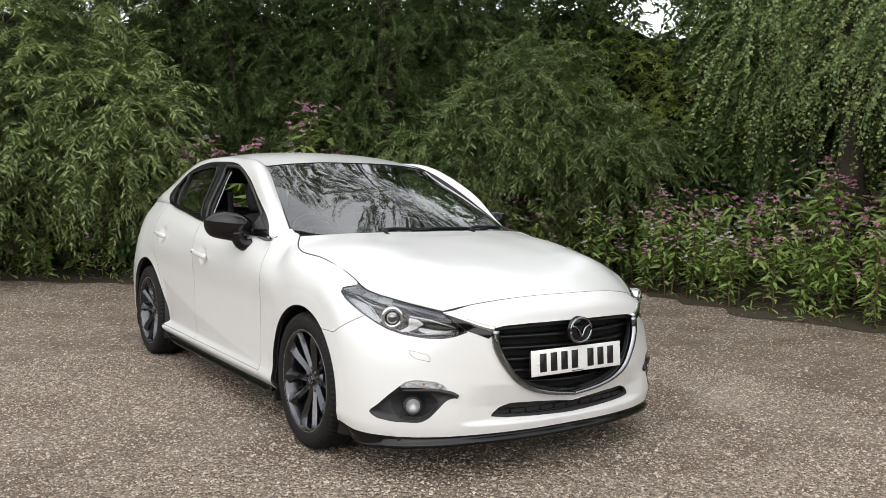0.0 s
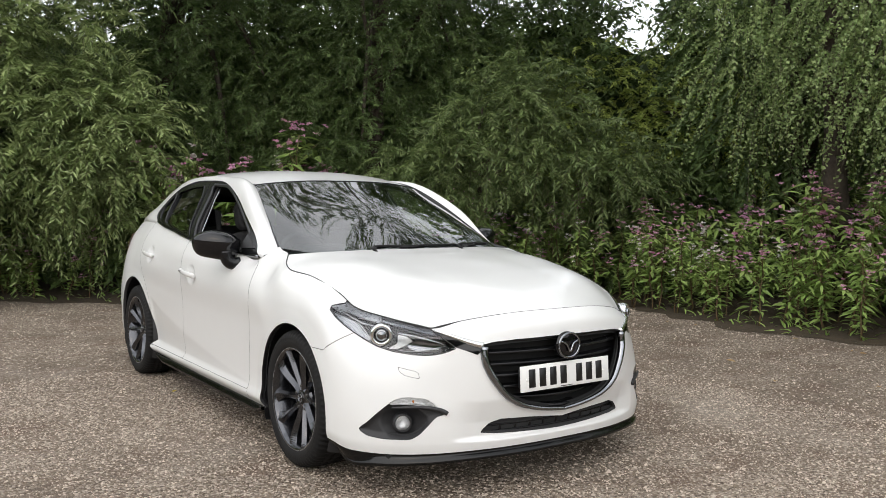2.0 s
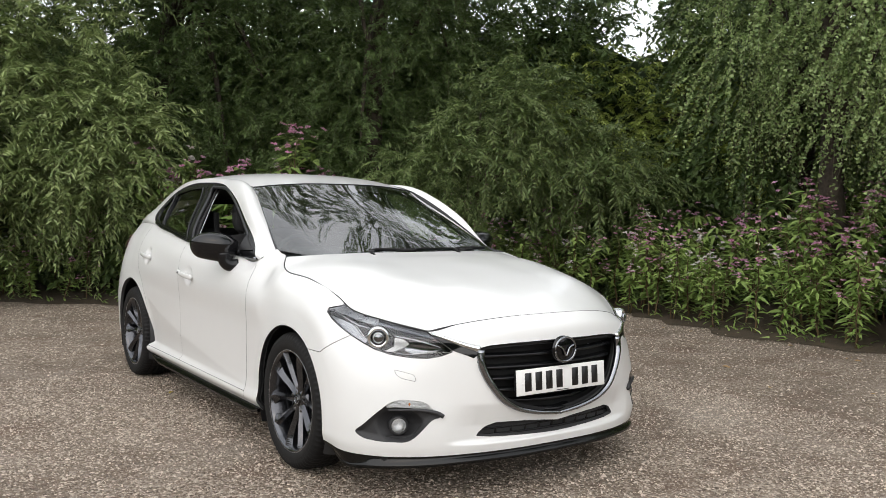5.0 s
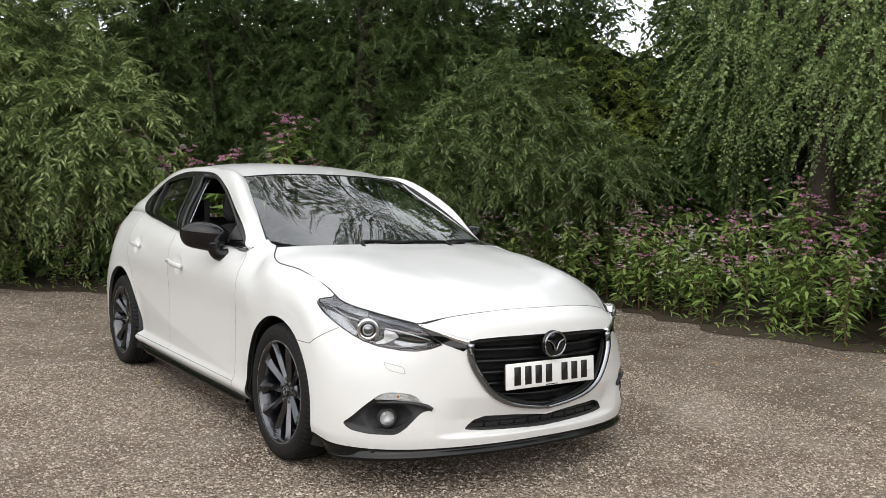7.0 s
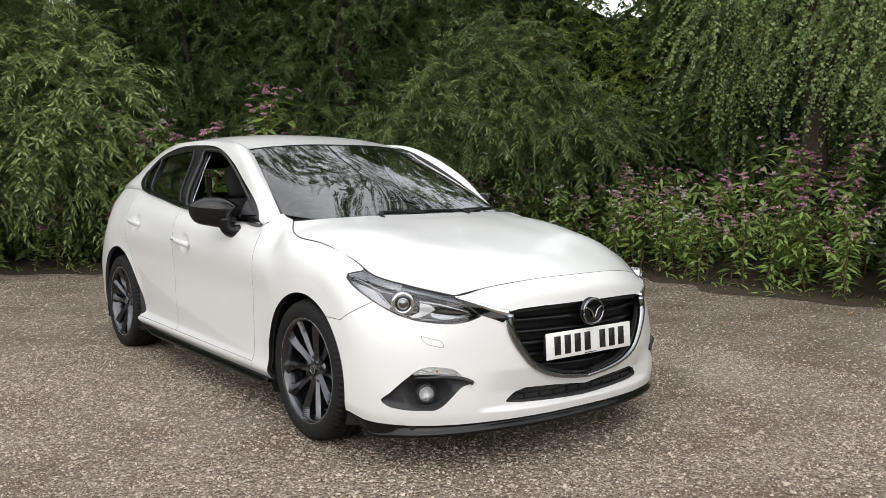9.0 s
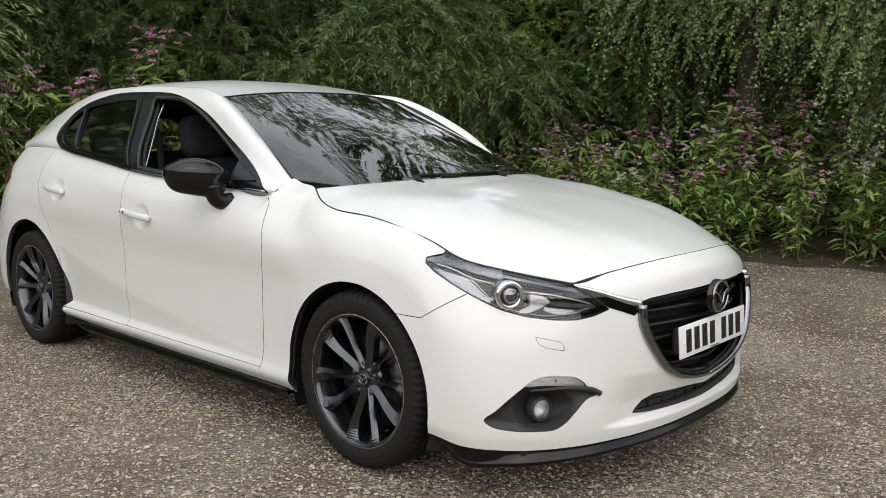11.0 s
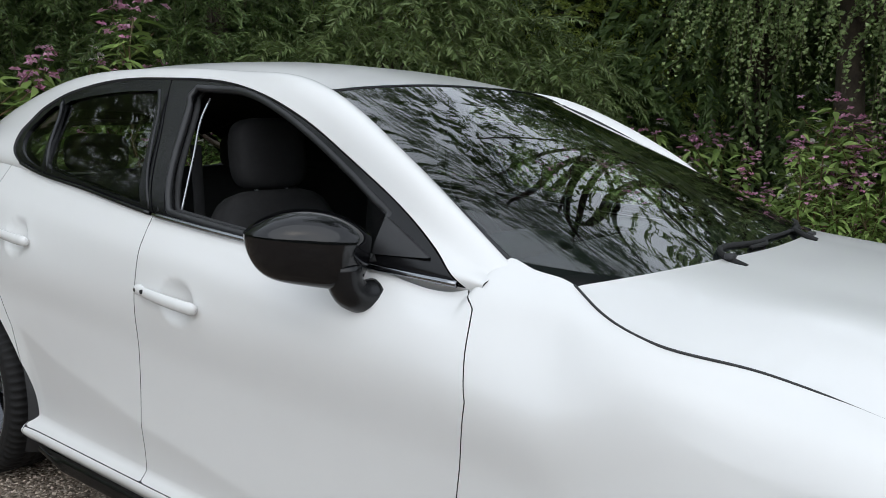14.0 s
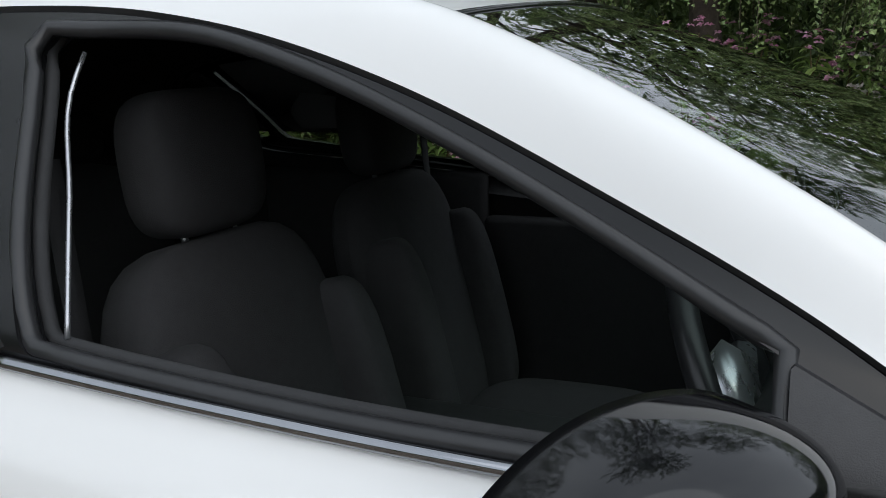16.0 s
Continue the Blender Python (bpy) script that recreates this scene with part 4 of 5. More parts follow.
holder = slab(.49, .03, .09, .01)
bmesh.ops.translate(holder, vec=(0, -.900, .458), verts=holder.verts)
part("plate_holder", holder, PLASTIC, grille)
lower = thing("lower_intake", "", "")
lower.parent = car
part("intake_backing", tris(np.array([(u, -.80 + .35 * u * u, z) for z in (.235, .29, .345) for u in np.linspace(-.46, .46, 19)]).reshape(3, 19, 3)), VOID, lower)
for z in (.276, .303):
    P = np.array([(u * .38, -.865 + .045 * u * u, z) for u in np.linspace(-1, 1, 25)])
    part("intake_bar", sweep(P, .005, 6), TRIM_BLACK, lower)
for u in np.linspace(-.30, .30, 9):
    part("intake_bar", sweep([(u, -.86 + .3 * u * u, .255), (u, -.86 + .3 * u * u, .335)], .007, 6), TRIM_BLACK, lower)

# fog lamp pockets
fog_out = np.array([.62, -.78, 0.0])
fog_r, fog_l = thing("fog_lamp", "", ""), thing("fog_lamp", "", "")
fog_r.parent = fog_l.parent = car


def pocket(V):
    """How deep the bezel sinks: a bowl round the lamp."""
    q = corner_view(V)
    d = np.hypot((q[:, 0] - .005) / 1.35, q[:, 1] - .326)
    rim = np.clip(inside(FOG_POLY, q) / .02, 0, 1)
    return .006 + rim * (.014 + .05 * np.clip(1 - (d / .075) ** 2, 0, 1))


drl = cut(band_mesh, ahead, within(DRL_POLY, corner_view))
bez = cut(band_mesh, ahead, within(FOG_POLY, corner_view), outside(DRL_POLY, corner_view))
bez = (bez[0] - fog_out * pocket(bez[0])[:, None] * (1, 1, 1), bez[1])
both("fog_bezel", bez, PLASTIC, (fog_r, fog_l), "matt black fog lamp bezel")
both("indicator_lens", (drl[0] - fog_out * .001, drl[1]), LAMP_GLASS, (fog_r, fog_l), "clear indicator lens")
both("indicator_reflector", (drl[0] - fog_out * .014, drl[1]), REFLECTOR, (fog_r, fog_l))
both("indicator_bulb", moved(lathe([(0, .008), (.005, .006), (.007, 0), (.005, -.006), (0, -.008)], 16, "z"), pose(.655, -.70, .418)), AMBER, (fog_r, fog_l))
fin = np.array([on_front(x, z) for x, z in ((.735, .395), (.69, .398), (.64, .40), (.60, .395), (.565, .385), (.548, .373))])
both("bezel_fin", sweep(line(fin, 24) + (.002, -.006, 0), np.linspace(.004, .010, 24), 6), PLASTIC, (fog_r, fog_l))
both("fog_ring", moved(lathe([(.031, .004), (.036, .008), (.041, .0), (.041, -.03)], 40, "y"), pose(.69, -.672, .326) @ Matrix.Rotation(radians(22), 4, "Z") @ Matrix.Diagonal((1, -1, 1, 1))), PLASTIC, (fog_r, fog_l))
both("fog_glass", moved(lathe([(0, .010), (.018, .008), (.031, .0)], 40, "y"), pose(.69, -.674, .326) @ Matrix.Rotation(radians(22), 4, "Z") @ Matrix.Diagonal((1, -1, 1, 1))), LAMP_GLASS, (fog_r, fog_l))
both("fog_reflector", moved(lathe([(0, -.026), (.012, -.024), (.026, -.012), (.031, 0)], 40, "y"), pose(.69, -.672, .326) @ Matrix.Rotation(radians(22), 4, "Z") @ Matrix.Diagonal((1, -1, 1, 1))), REFLECTOR, (fog_r, fog_l))

# headlamps
head_r, head_l = thing("headlamp", "", ""), thing("headlamp", "", "")
head_r.parent = head_l.parent = car
lamps = (head_r, head_l)
deep = np.array([-.55, .80, -.18])
lens = cut(band_mesh, ahead, within(LAMP_POLY, corner_view, .001))
both("lamp_lens", lens, LAMP_GLASS, lamps, "clear headlamp lens")
bowl = (lens[0] + deep * (np.clip(inside(LAMP_POLY, corner_view(lens[0])) * 1.6, 0, .055) + .004)[:, None], lens[1])
both("lamp_bowl", bowl, GLOSS_BLACK, lamps, "dark headlamp housing")


def lamp_piece(name, poly, depth, mat, label="", ramp=0.0):
    p = cut(band_mesh, ahead, within(LAMP_POLY, corner_view, .004), within(poly, corner_view))
    if len(p[1]):
        z = p[0][:, 2]
        both(name, shell((p[0] + deep * (depth + ramp * (z - z.min()))[:, None], p[1]), lambda V: np.tile(deep, (len(V), 1)), .018), mat, lamps, label)


lamp_piece("upper_reflector", [(.375, .788), (.33, .83), (.13, .80), (.13, .733), (.20, .748), (.30, .775)], .006, SATIN_SILVER, "satin silver upper lamp trim")
lamp_piece("corner_reflector", [(.355, .768), (.24, .737), (.21, .705), (.165, .668), (.20, .655), (.30, .71)], .010, SATIN_SILVER)
lamp_piece("dark_louvre", [(.235, .733), (.14, .712), (.145, .655), (.175, .672), (.21, .705)], .030, TRIM_BLACK)
# grey metal eyebrow stands for the sky reflected in the upper lens
lamp_piece("eyebrow", [(.13, .80), (-.09, .78), (-.11, .695), (0, .715), (.13, .74)], .012, SMOKED_CHROME)
lamp_piece("light_guide", [(.045, .692), (.0, .685), (-.022, .668), (.01, .648), (.05, .632), (.09, .632), (.075, .640), (.045, .655)], .016, REFLECTOR, "bright reflector beside the projector")
lamp_piece("inner_pod", [(-.01, .672), (-.17, .655), (-.13, .635), (-.04, .628), (.0, .640)], .022, SMOKED_CHROME)


def lamp_strip(name, pts, r, mat, depth=.012):
    P = []
    for u, z in line(pts, 30):
        q = corner_view(band_flat)
        sel = np.where(band_flat[:, 1] < -.2, (q[:, 0] - u) ** 2 + (q[:, 1] - z) ** 2, 9)
        P.append(band_flat[np.argmin(sel)] + deep * depth)
    P = np.array(P)
    P = np.stack([np.convolve(np.pad(P[:, k], 3, mode="edge"), np.ones(7) / 7, "valid") for k in range(3)], 1)
    both(name, sweep(P, r, 6), mat, lamps)


lamp_strip("light_strip", [(.35, .778), (.30, .768), (.24, .742), (.16, .722), (.115, .712)], .0032, CHROME)
lamp_strip("light_strip", [(.235, .738), (.20, .705), (.165, .672), (.12, .648), (.075, .634)], .0026, CHROME)
lamp_strip("light_strip", [(.055, .70), (-.02, .69), (-.10, .674), (-.165, .656)], .0028, CHROME)
lamp_strip("light_strip", [(.05, .630), (-.03, .625), (-.11, .636), (-.168, .654)], .0022, SATIN_SILVER)
lamp_strip("lamp_rim", [(.389, .793), (.348, .752), (.295, .719), (.245, .691), (.188, .662), (.135, .64), (.064, .622), (-.025, .612), (-.098, .611), (-.154, .621), (-.2, .640)], .0045, SEAL, .004)
face = pose(.735, -.572, .690) @ Matrix.Rotation(radians(30), 4, "Z") @ Matrix.Diagonal((1, -1, 1, 1))
both("projector_ring", moved(lathe([(.030, .004), (.036, .012), (.045, .010), (.048, -.004), (.046, -.05)], 48, "y"), face), CHROME, lamps, "chrome projector ring")
both("projector_lens", moved(lathe([(0, .022), (.010, .021), (.020, .016), (.027, .007), (.030, -.004)], 40, "y"), face), SMOKED_CHROME, lamps, "smoky round projector lens")
both("projector_core", moved(lathe([(.019, .019), (.021, .020), (.023, .015)], 40, "y"), face), SATIN_SILVER, lamps)


# door mirrors
def mirror_shell(up):
    e1, e2, c0 = np.array([.789, .615, 0]), np.array([.615, -.789, 0]), np.array([.931, .905, 0])
    a = np.sin(np.linspace(-np.pi / 2, np.pi / 2, 33))
    G = []
    for s in a:
        t = math.sqrt(max(0.0, 1 - abs(s) ** 2.6))
        mid_z = 1.047 - .016 * (1 - s) / 2 * 1.2
        top = mid_z + .060 * max(0.0, 1 - abs((s + .05) / 1.05) ** 2.2) ** .9
        low = mid_z - (.098 - .012 * s) * max(0.0, 1 - abs(s) ** 5) ** .6
        row = []
        for u in np.linspace(0, 1, 17):
            if up:
                ang = u * np.pi / 2
                z, d = mid_z + (top - mid_z) * math.sin(ang) ** 1.0, .098 * t * math.cos(ang) ** .75
            else:
                ang = u * np.pi / 2
                z, d = mid_z - (mid_z - low) * math.sin(ang) ** .9, (.098 * t - .004) * math.cos(ang) ** .42
            row.append(c0 + e1 * s * .134 + e2 * (d - .025) + (0, 0, z))
        G.append(row)
    V, F = tris(np.array(G))
    return V, (F if up else F[:, ::-1])


def mirror_back():
    up, low = mirror_shell(True)[0].reshape(33, 17, 3), mirror_shell(False)[0].reshape(33, 17, 3)
    edge = np.concatenate([up[:, -1], low[::-1, -1][1:-1]])
    c = edge.mean(0)
    inner = c + (edge - c) * .90
    back = np.array([-.615, .789, 0])
    n = len(edge)
    V = np.concatenate([edge, edge + back * .012, inner + back * .013, inner + back * .002])
    F = [(k * n + i, (k + 1) * n + i, (k + 1) * n + (i + 1) % n, k * n + (i + 1) % n) for k in range(3) for i in range(n)]
    return (V, F), (np.concatenate([inner + back * .004]), [tuple(range(n))])


mir_r, mir_l = thing("door_mirror", "", ""), thing("door_mirror", "", "")
mir_r.parent = mir_l.parent = car
both("mirror_cap", mirror_shell(True), GLOSS_BLACK, (mir_r, mir_l), "gloss black mirror cap")
both("mirror_housing", mirror_shell(False), GLOSS_BLACK, (mir_r, mir_l))
rim_mesh, glass_mesh = mirror_back()
both("mirror_rim", rim_mesh, TRIM_BLACK, (mir_r, mir_l))
both("mirror_glass", glass_mesh, MIRROR, (mir_r, mir_l))
both("mirror_foot", sweep(line([(.886, .850, .985), (.882, .848, .95), (.870, .842, .925), (.848, .835, .914), (.812, .825, .918)], 14), np.linspace(.040, .034, 14), 14, flat=1.15), TRIM_BLACK, (mir_r, mir_l))


# door handles
def handle(y0, y1, z0, z1, doors, lock):
    def face_x(y, z):
        k = np.argmin((band_flat[:, 1] - y) ** 2 + (band_flat[:, 2] - z) ** 2 + 10 * (band_flat[:, 0] < .6))
        return band_flat[k, 0]
    P = []
    for u in np.linspace(0, 1, 18):
        y, z = y0 + (y1 - y0) * u, z0 + (z1 - z0) * u
        P.append((face_x(y, z) + .010, y, z))
    P = np.array(P)
    P[:, 0] = np.interp(P[:, 1], (P[0, 1], P[-1, 1]), (P[0, 0], P[-1, 0])) + .012 * np.sin(np.pi * np.linspace(0.05, .95, 18)) ** .6
    both("door_handle", sweep(P, np.interp(np.linspace(0, 1, 18), (0, .06, .3, .8, .95, 1), (.011, .0165, .0165, .0145, .012, .004)), 12, flat=.75), PAINT, doors, "white pull handle")
    if lock:
        pad = np.array([(P[-1][0] + .002, y1 + u, z1 + .001) for u in np.linspace(-.03, .022, 6)])
        both("handle_end", sweep(pad, np.array([.006, .013, .0155, .0155, .014, .006]), 12, flat=.6), PAINT, doors)
        for dy, r, mt in ((-.030, .0062, VOID), (.006, .0048, STEEL)):
            both("handle_button", moved(lathe([(0, .002), (r, .001), (r, -.01)], 14), pose(P[-1][0] + (.0115 if dy > 0 else .0145), y1 + dy, z1 + .001)), mt, doors)


handle(1.345, 1.585, .812, .829, front_doors, True)
handle(2.21, 2.45, .889, .905, rear_doors, False)

# cabin
cabin = thing("cabin_trim", "", "")
cabin.parent = car
dash = patch([[(x, y + .10 * (abs(x) / .7) ** 2, z) for x in np.linspace(-.70, .70, 15)] for y, z in ((.30, .955), (.48, .966), (.70, .972), (.80, .955), (.86, .88), (.88, .70), (.90, .45))], 40, 40)
part("dashboard", tris(dash), DASH, cabin, "dark moulded dashboard")
binnacle = slab(.30, .16, .06, .028, 3)
bmesh.ops.translate(binnacle, vec=(-.36, .76, .955), verts=binnacle.verts)
part("instrument_hood", binnacle, DASH, cabin)
info = slab(.20, .012, .12, .006)
bmesh.ops.translate(info, vec=(0, .79, .975), verts=info.verts)
part("centre_display", info, GLOSS_BLACK, cabin)
for k in range(12):
    part("vent_slot", moved(plain(slab(.05, .004, .003, .001, 1)), pose(.22, .46 + .012 * k, .968 + .0004 * k)), VOID, cabin)
floor_pan = slab(1.36, 2.5, .05, .02)
bmesh.ops.translate(floor_pan, vec=(0, 1.6, .28), verts=floor_pan.verts)
part("cabin_floor", floor_pan, LINING, cabin)
tunnel = slab(.22, 1.3, .34, .04)
bmesh.ops.translate(tunnel, vec=(0, 1.35, .30), verts=tunnel.verts)
part("centre_console", tunnel, DASH, cabin)
both("pillar_lining", shell((white_side[0] + inward(white_side[0]) * .026, white_side[1]), inward, .01), LINING, cabin)
apil = cut(side_mesh, outside(dlo_line, side_view, .001), lambda V: 1.10 - V[:, 1])
part("pillar_lining", (apil[0] + inward(apil[0]) * .034, apil[1]), PALE_LINING, cabin, "pale grey windscreen pillar lining")
for sx in (-1, 1):
    card = slab(.05, .98, .54, .02)
    bmesh.ops.translate(card, vec=(sx * .772, 1.16, .36), verts=card.verts)
    part("door_card", card, LINING, cabin)
    card = slab(.05, .72, .62, .02)
    bmesh.ops.translate(card, vec=(sx * .775, 2.0, .40), verts=card.verts)
    part("door_card", card, LINING, cabin)
mirror_in = slab(.22, .03, .065, .014)
bmesh.ops.translate(mirror_in, vec=(-.03, 1.06, 1.225), verts=mirror_in.verts)
part("rear_view_mirror", mirror_in, TRIM_BLACK, cabin)
wheel_m = pose(-.37, .90, .90, 66)
part("steering_wheel", moved(sweep([(.185 * math.cos(t), .185 * math.sin(t), 0) for t in np.linspace(0, 2 * np.pi, 48, endpoint=False)], .017, 10, closed=True), wheel_m), SEAL, cabin, "dark leather steering wheel")
part("wheel_boss", moved(joined(lathe([(0, .02), (.05, .018), (.07, 0), (.05, -.03)], 24, "z"), sweep([(-.18, 0, -.01), (0, -.01, 0), (.18, 0, -.01)], .02, 8), sweep([(0, 0, 0), (0, -.18, -.01)], .02, 8)), wheel_m), SATIN_SILVER, cabin)


def pillow(w, d, h, bulge=1.0):
    """A rounded cushion standing on z = 0."""
    u, v = np.linspace(-np.pi / 2, np.pi / 2, 17), np.linspace(-np.pi, np.pi, 33)

    def sgn(c, e):
        return np.sign(c) * np.abs(c) ** e
    G = np.array([[(w / 2 * sgn(math.cos(a), .45) * sgn(math.cos(b), .55), d / 2 * sgn(math.cos(a), .45) * sgn(math.sin(b), .55), h / 2 + h / 2 * sgn(math.sin(a), .6)) for b in v] for a in u])
    return tris(G)


def seat(x, y, wide=.50):
    s = thing("seat", "", "")
    s.parent = car
    lean = Matrix.Rotation(radians(-14), 4, "X")
    part("seat_cushion", moved(pillow(wide, .52, .17), pose(x, y - .22, .36)), CLOTH, s, "black cloth seat cushion")
    part("backrest", moved(pillow(wide, .15, .66), pose(x, y + .06, .42) @ lean), CLOTH, s, "black cloth backrest")
    for sx in (-1, 1):
        part("bolster", moved(pillow(.10, .17, .50), pose(x + sx * (wide / 2 - .05), y + .015, .46) @ lean), CLOTH, s)
        part("headrest_post", sweep([(x + sx * .06, y + .20, 1.02), (x + sx * .06, y + .225, 1.12)], .006, 8), SATIN_SILVER, s)
    part("headrest", moved(pillow(.27, .11, .22), pose(x, y + .215, 1.065) @ Matrix.Rotation(radians(-6), 4, "X")), CLOTH, s)


seat(-.37, 1.48)
seat(.37, 1.54)
rear_seat = thing("rear_seat", "", "")
rear_seat.parent = car
part("seat_cushion", moved(pillow(1.24, .5, .18), pose(0, 2.25, .42)), CLOTH, rear_seat)
part("backrest", moved(pillow(1.24, .16, .60), pose(0, 2.52, .50) @ Matrix.Rotation(radians(-18), 4, "X")), CLOTH, rear_seat)
for x in (-.36, .36):
    part("headrest", moved(pillow(.25, .10, .15), pose(x, 2.74, 1.06)), CLOTH, rear_seat)
both("seat_belt", sweep(line([(.60, 1.76, 1.2), (.60, 1.74, .95), (.60, 1.70, .60)], 14), .022, 6, flat=.08), LINING, cabin)


# ---- ground ----
def solid(name, V, F, mat, parent=None, label="", smooth=False):
    """A mesh of many triangles, from arrays."""
    me = bpy.data.meshes.new(name)
    V, F = np.ascontiguousarray(V, dtype=np.float32), np.ascontiguousarray(F, dtype=np.int32)
    me.vertices.add(len(V))
    me.vertices.foreach_set("co", V.ravel())
    me.loops.add(F.size)
    me.loops.foreach_set("vertex_index", F.ravel())
    me.polygons.add(len(F))
    me.polygons.foreach_set("loop_start", np.arange(0, F.size, F.shape[1], dtype=np.int32))
    me.polygons.foreach_set("use_smooth", np.full(len(F), smooth))
    me.materials.append(mat)
    me.update(calc_edges=True)
    ob = new(name, me)
    if parent:
        ob.parent = parent
    return tagged(ob, label)


rng = np.random.default_rng(7)
GROUND = gravel_bed()
STONES = material("gravel_stones", (.080, .060, .045), rough=.92, vary=.4, scale=1.6, bump=.3, bump_scale=150, colour2=(.68, .58, .475), islands=.84)
SOIL = material("leaf_litter_soil", (.030, .022, .014), rough=.97, vary=.6, scale=7, bump=1.0, bump_scale=40, colour2=(.085, .06, .035))
n = 181
ax = np.sign(np.linspace(-1, 1, n)) * (np.abs(np.linspace(-1, 1, n)) ** 3 * 900 + np.abs(np.linspace(-1, 1, n)) * 8)
gx, gy = np.meshgrid(ax, ax + 1)
gz = np.array([noise.fractal((x * .35, y * .35, 0), 1.0, 2.0, 3) for x, y in zip(gx.ravel(), gy.ravel())]) * .004
gz = np.where(np.hypot(gx.ravel(), gy.ravel()) < 25, gz, 0) - .004
idx = (np.arange(n - 1)[:, None] * n + np.arange(n - 1)).ravel()
tagged(solid("ground", np.stack([gx.ravel(), gy.ravel(), gz], 1), np.stack([idx, idx + 1, idx + n + 1, idx + n], 1), GROUND, smooth=True),
       "grey-brown compacted gravel of a car park", "ground", kind="structure")


def scatter_stones(count, x0, x1, y0, y1, lo, hi, power=2.2):
    """Angular pebbles: squashed, turned octahedra with uneven corners."""
    P = np.stack([rng.uniform(x0, x1, count), rng.uniform(y0, y1, count)], 1)
    S = lo + (hi - lo) * rng.random(count) ** power
    base = np.array([(1, -.3, .1), (.4, 1, 0), (-.9, .5, .15), (-.3, -1, 0), (-.25, .1, .75), (0, 0, -1), (.35, -.2, .7)], float)
    V = base[None] * rng.uniform(.65, 1.25, (count, 7, 1)) * S[:, None, None] * rng.uniform(.6, 1.1, (count, 1, 3)) * (1, 1, .8)
    V = V + rng.normal(0, .16, V.shape) * S[:, None, None]
    a = rng.uniform(0, 2 * np.pi, count)
    c, s = np.cos(a)[:, None], np.sin(a)[:, None]
    V = np.stack([V[..., 0] * c - V[..., 1] * s, V[..., 0] * s + V[..., 1] * c, V[..., 2]], -1)
    V[..., 0] += P[:, :1]
    V[..., 1] += P[:, 1:]
    V[..., 2] += S[:, None] * .1 - .003
    tri = np.array([(0, 1, 6), (1, 4, 6), (1, 2, 4), (2, 3, 4), (3, 6, 4), (3, 0, 6)])
    return V.reshape(-1, 3), (tri[None] + 7 * np.arange(count)[:, None, None]).reshape(-1, 3)


sets = [scatter_stones(130000, -3.2, 2.4, -3.0, 2.9, .003, .0085, 1.5), scatter_stones(75000, -4.5, 5.2, -3.6, 8.6, .005, .0125, 1.8), scatter_stones(5500, -3.6, 5, -3.6, 7.5, .007, .017, 2.6)]
SV = np.concatenate([v for v, _ in sets])
off = np.cumsum([0] + [len(v) for v, _ in sets[:-1]])
SF = np.concatenate([f + o for (_, f), o in zip(sets, off)])
tagged(solid("gravel", SV, SF, STONES), "loose grey and buff gravel stones", "gravel", kind="stuff")
# litter-dark soil below the hedge
edge = line([(-9, 9.6), (-4, 9.3), (-1.2, 8.6), (-.45, 8.05), (.3, 7.5), (2.2, 6.4), (4.2, 5.0), (5.35, 3.8), (5.1, 2.4), (5.0, 1.3), (5.15, .4), (5.2, -1.2), (5.2, -3.5), (5.4, -7)], 160)
tang = np.gradient(edge, axis=0)
nor = np.stack([-tang[:, 1], tang[:, 0]], 1)
nor /= np.linalg.norm(nor, axis=1, keepdims=True)
nor *= np.sign((nor * np.array([1, 1.0])).sum(1, keepdims=True))
wob = np.array([noise.fractal((p[0] * 1.7, p[1] * 1.7, 3), 1.0, 2.0, 4) for p in edge])[:, None] * .28
rows = [np.concatenate([edge + nor * (d + (wob - .15 if d == 0 else 0)), np.full((160, 1), z)], 1) for d, z in ((0, .002), (.4, .03), (1.2, .06), (3.5, .12), (9, .2))]
soil = np.stack(rows)
si = (np.arange(4)[:, None] * 160 + np.arange(159)).ravel()
tagged(solid("soil_verge", soil.reshape(-1, 3), np.stack([si, si + 1, si + 161, si + 160], 1), SOIL, smooth=True), "dark leaf-littered soil below the hedge", "soil", kind="structure")


# ---- plants ----
def leaf(name, a, b, rough=.4, transl=.28, islands=.8):
    return material(name, a, rough=rough, vary=.3, scale=3, colour2=b, islands=islands, transl=transl, spec=.4)


WILLOW = leaf("willow_leaf", (.105, .160, .045), (.390, .470, .200))
# the shade among the trees is put into this darker leaf colour
LEAF_SHADED = leaf("shade_darkened_leaf", (.046, .084, .024), (.170, .240, .080))
# willow leaf again, with the bush's shade put into the colour
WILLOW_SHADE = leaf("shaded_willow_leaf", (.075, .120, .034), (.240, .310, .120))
BIRCH = leaf("birch_leaf", (.120, .195, .060), (.390, .490, .200))
# brightness of the open gap is put into this leaf colour
LIT = leaf("lit_thicket_leaf", (.22, .29, .05), (.48, .56, .15), transl=.45)
BALSAM = leaf("balsam_leaf", (.150, .245, .052), (.390, .520, .165))
PINK = leaf("pink_flower", (.62, .22, .42), (.80, .48, .66), transl=.35)
PALE = leaf("pale_flower", (.75, .62, .68), (.85, .83, .82), transl=.35)
RED_STEM = material("reddish_stem", (.13, .045, .03), rough=.6, vary=.5, scale=12, colour2=(.09, .11, .035))
TWIG = material("green_brown_twig", (.055, .045, .025), rough=.8, vary=.5, scale=12, colour2=(.10, .09, .05))
BARK = material("furrowed_bark", (.085, .065, .048), rough=.95, vary=.6, scale=6, bump=1.0, bump_scale=25, colour2=(.030, .024, .019))
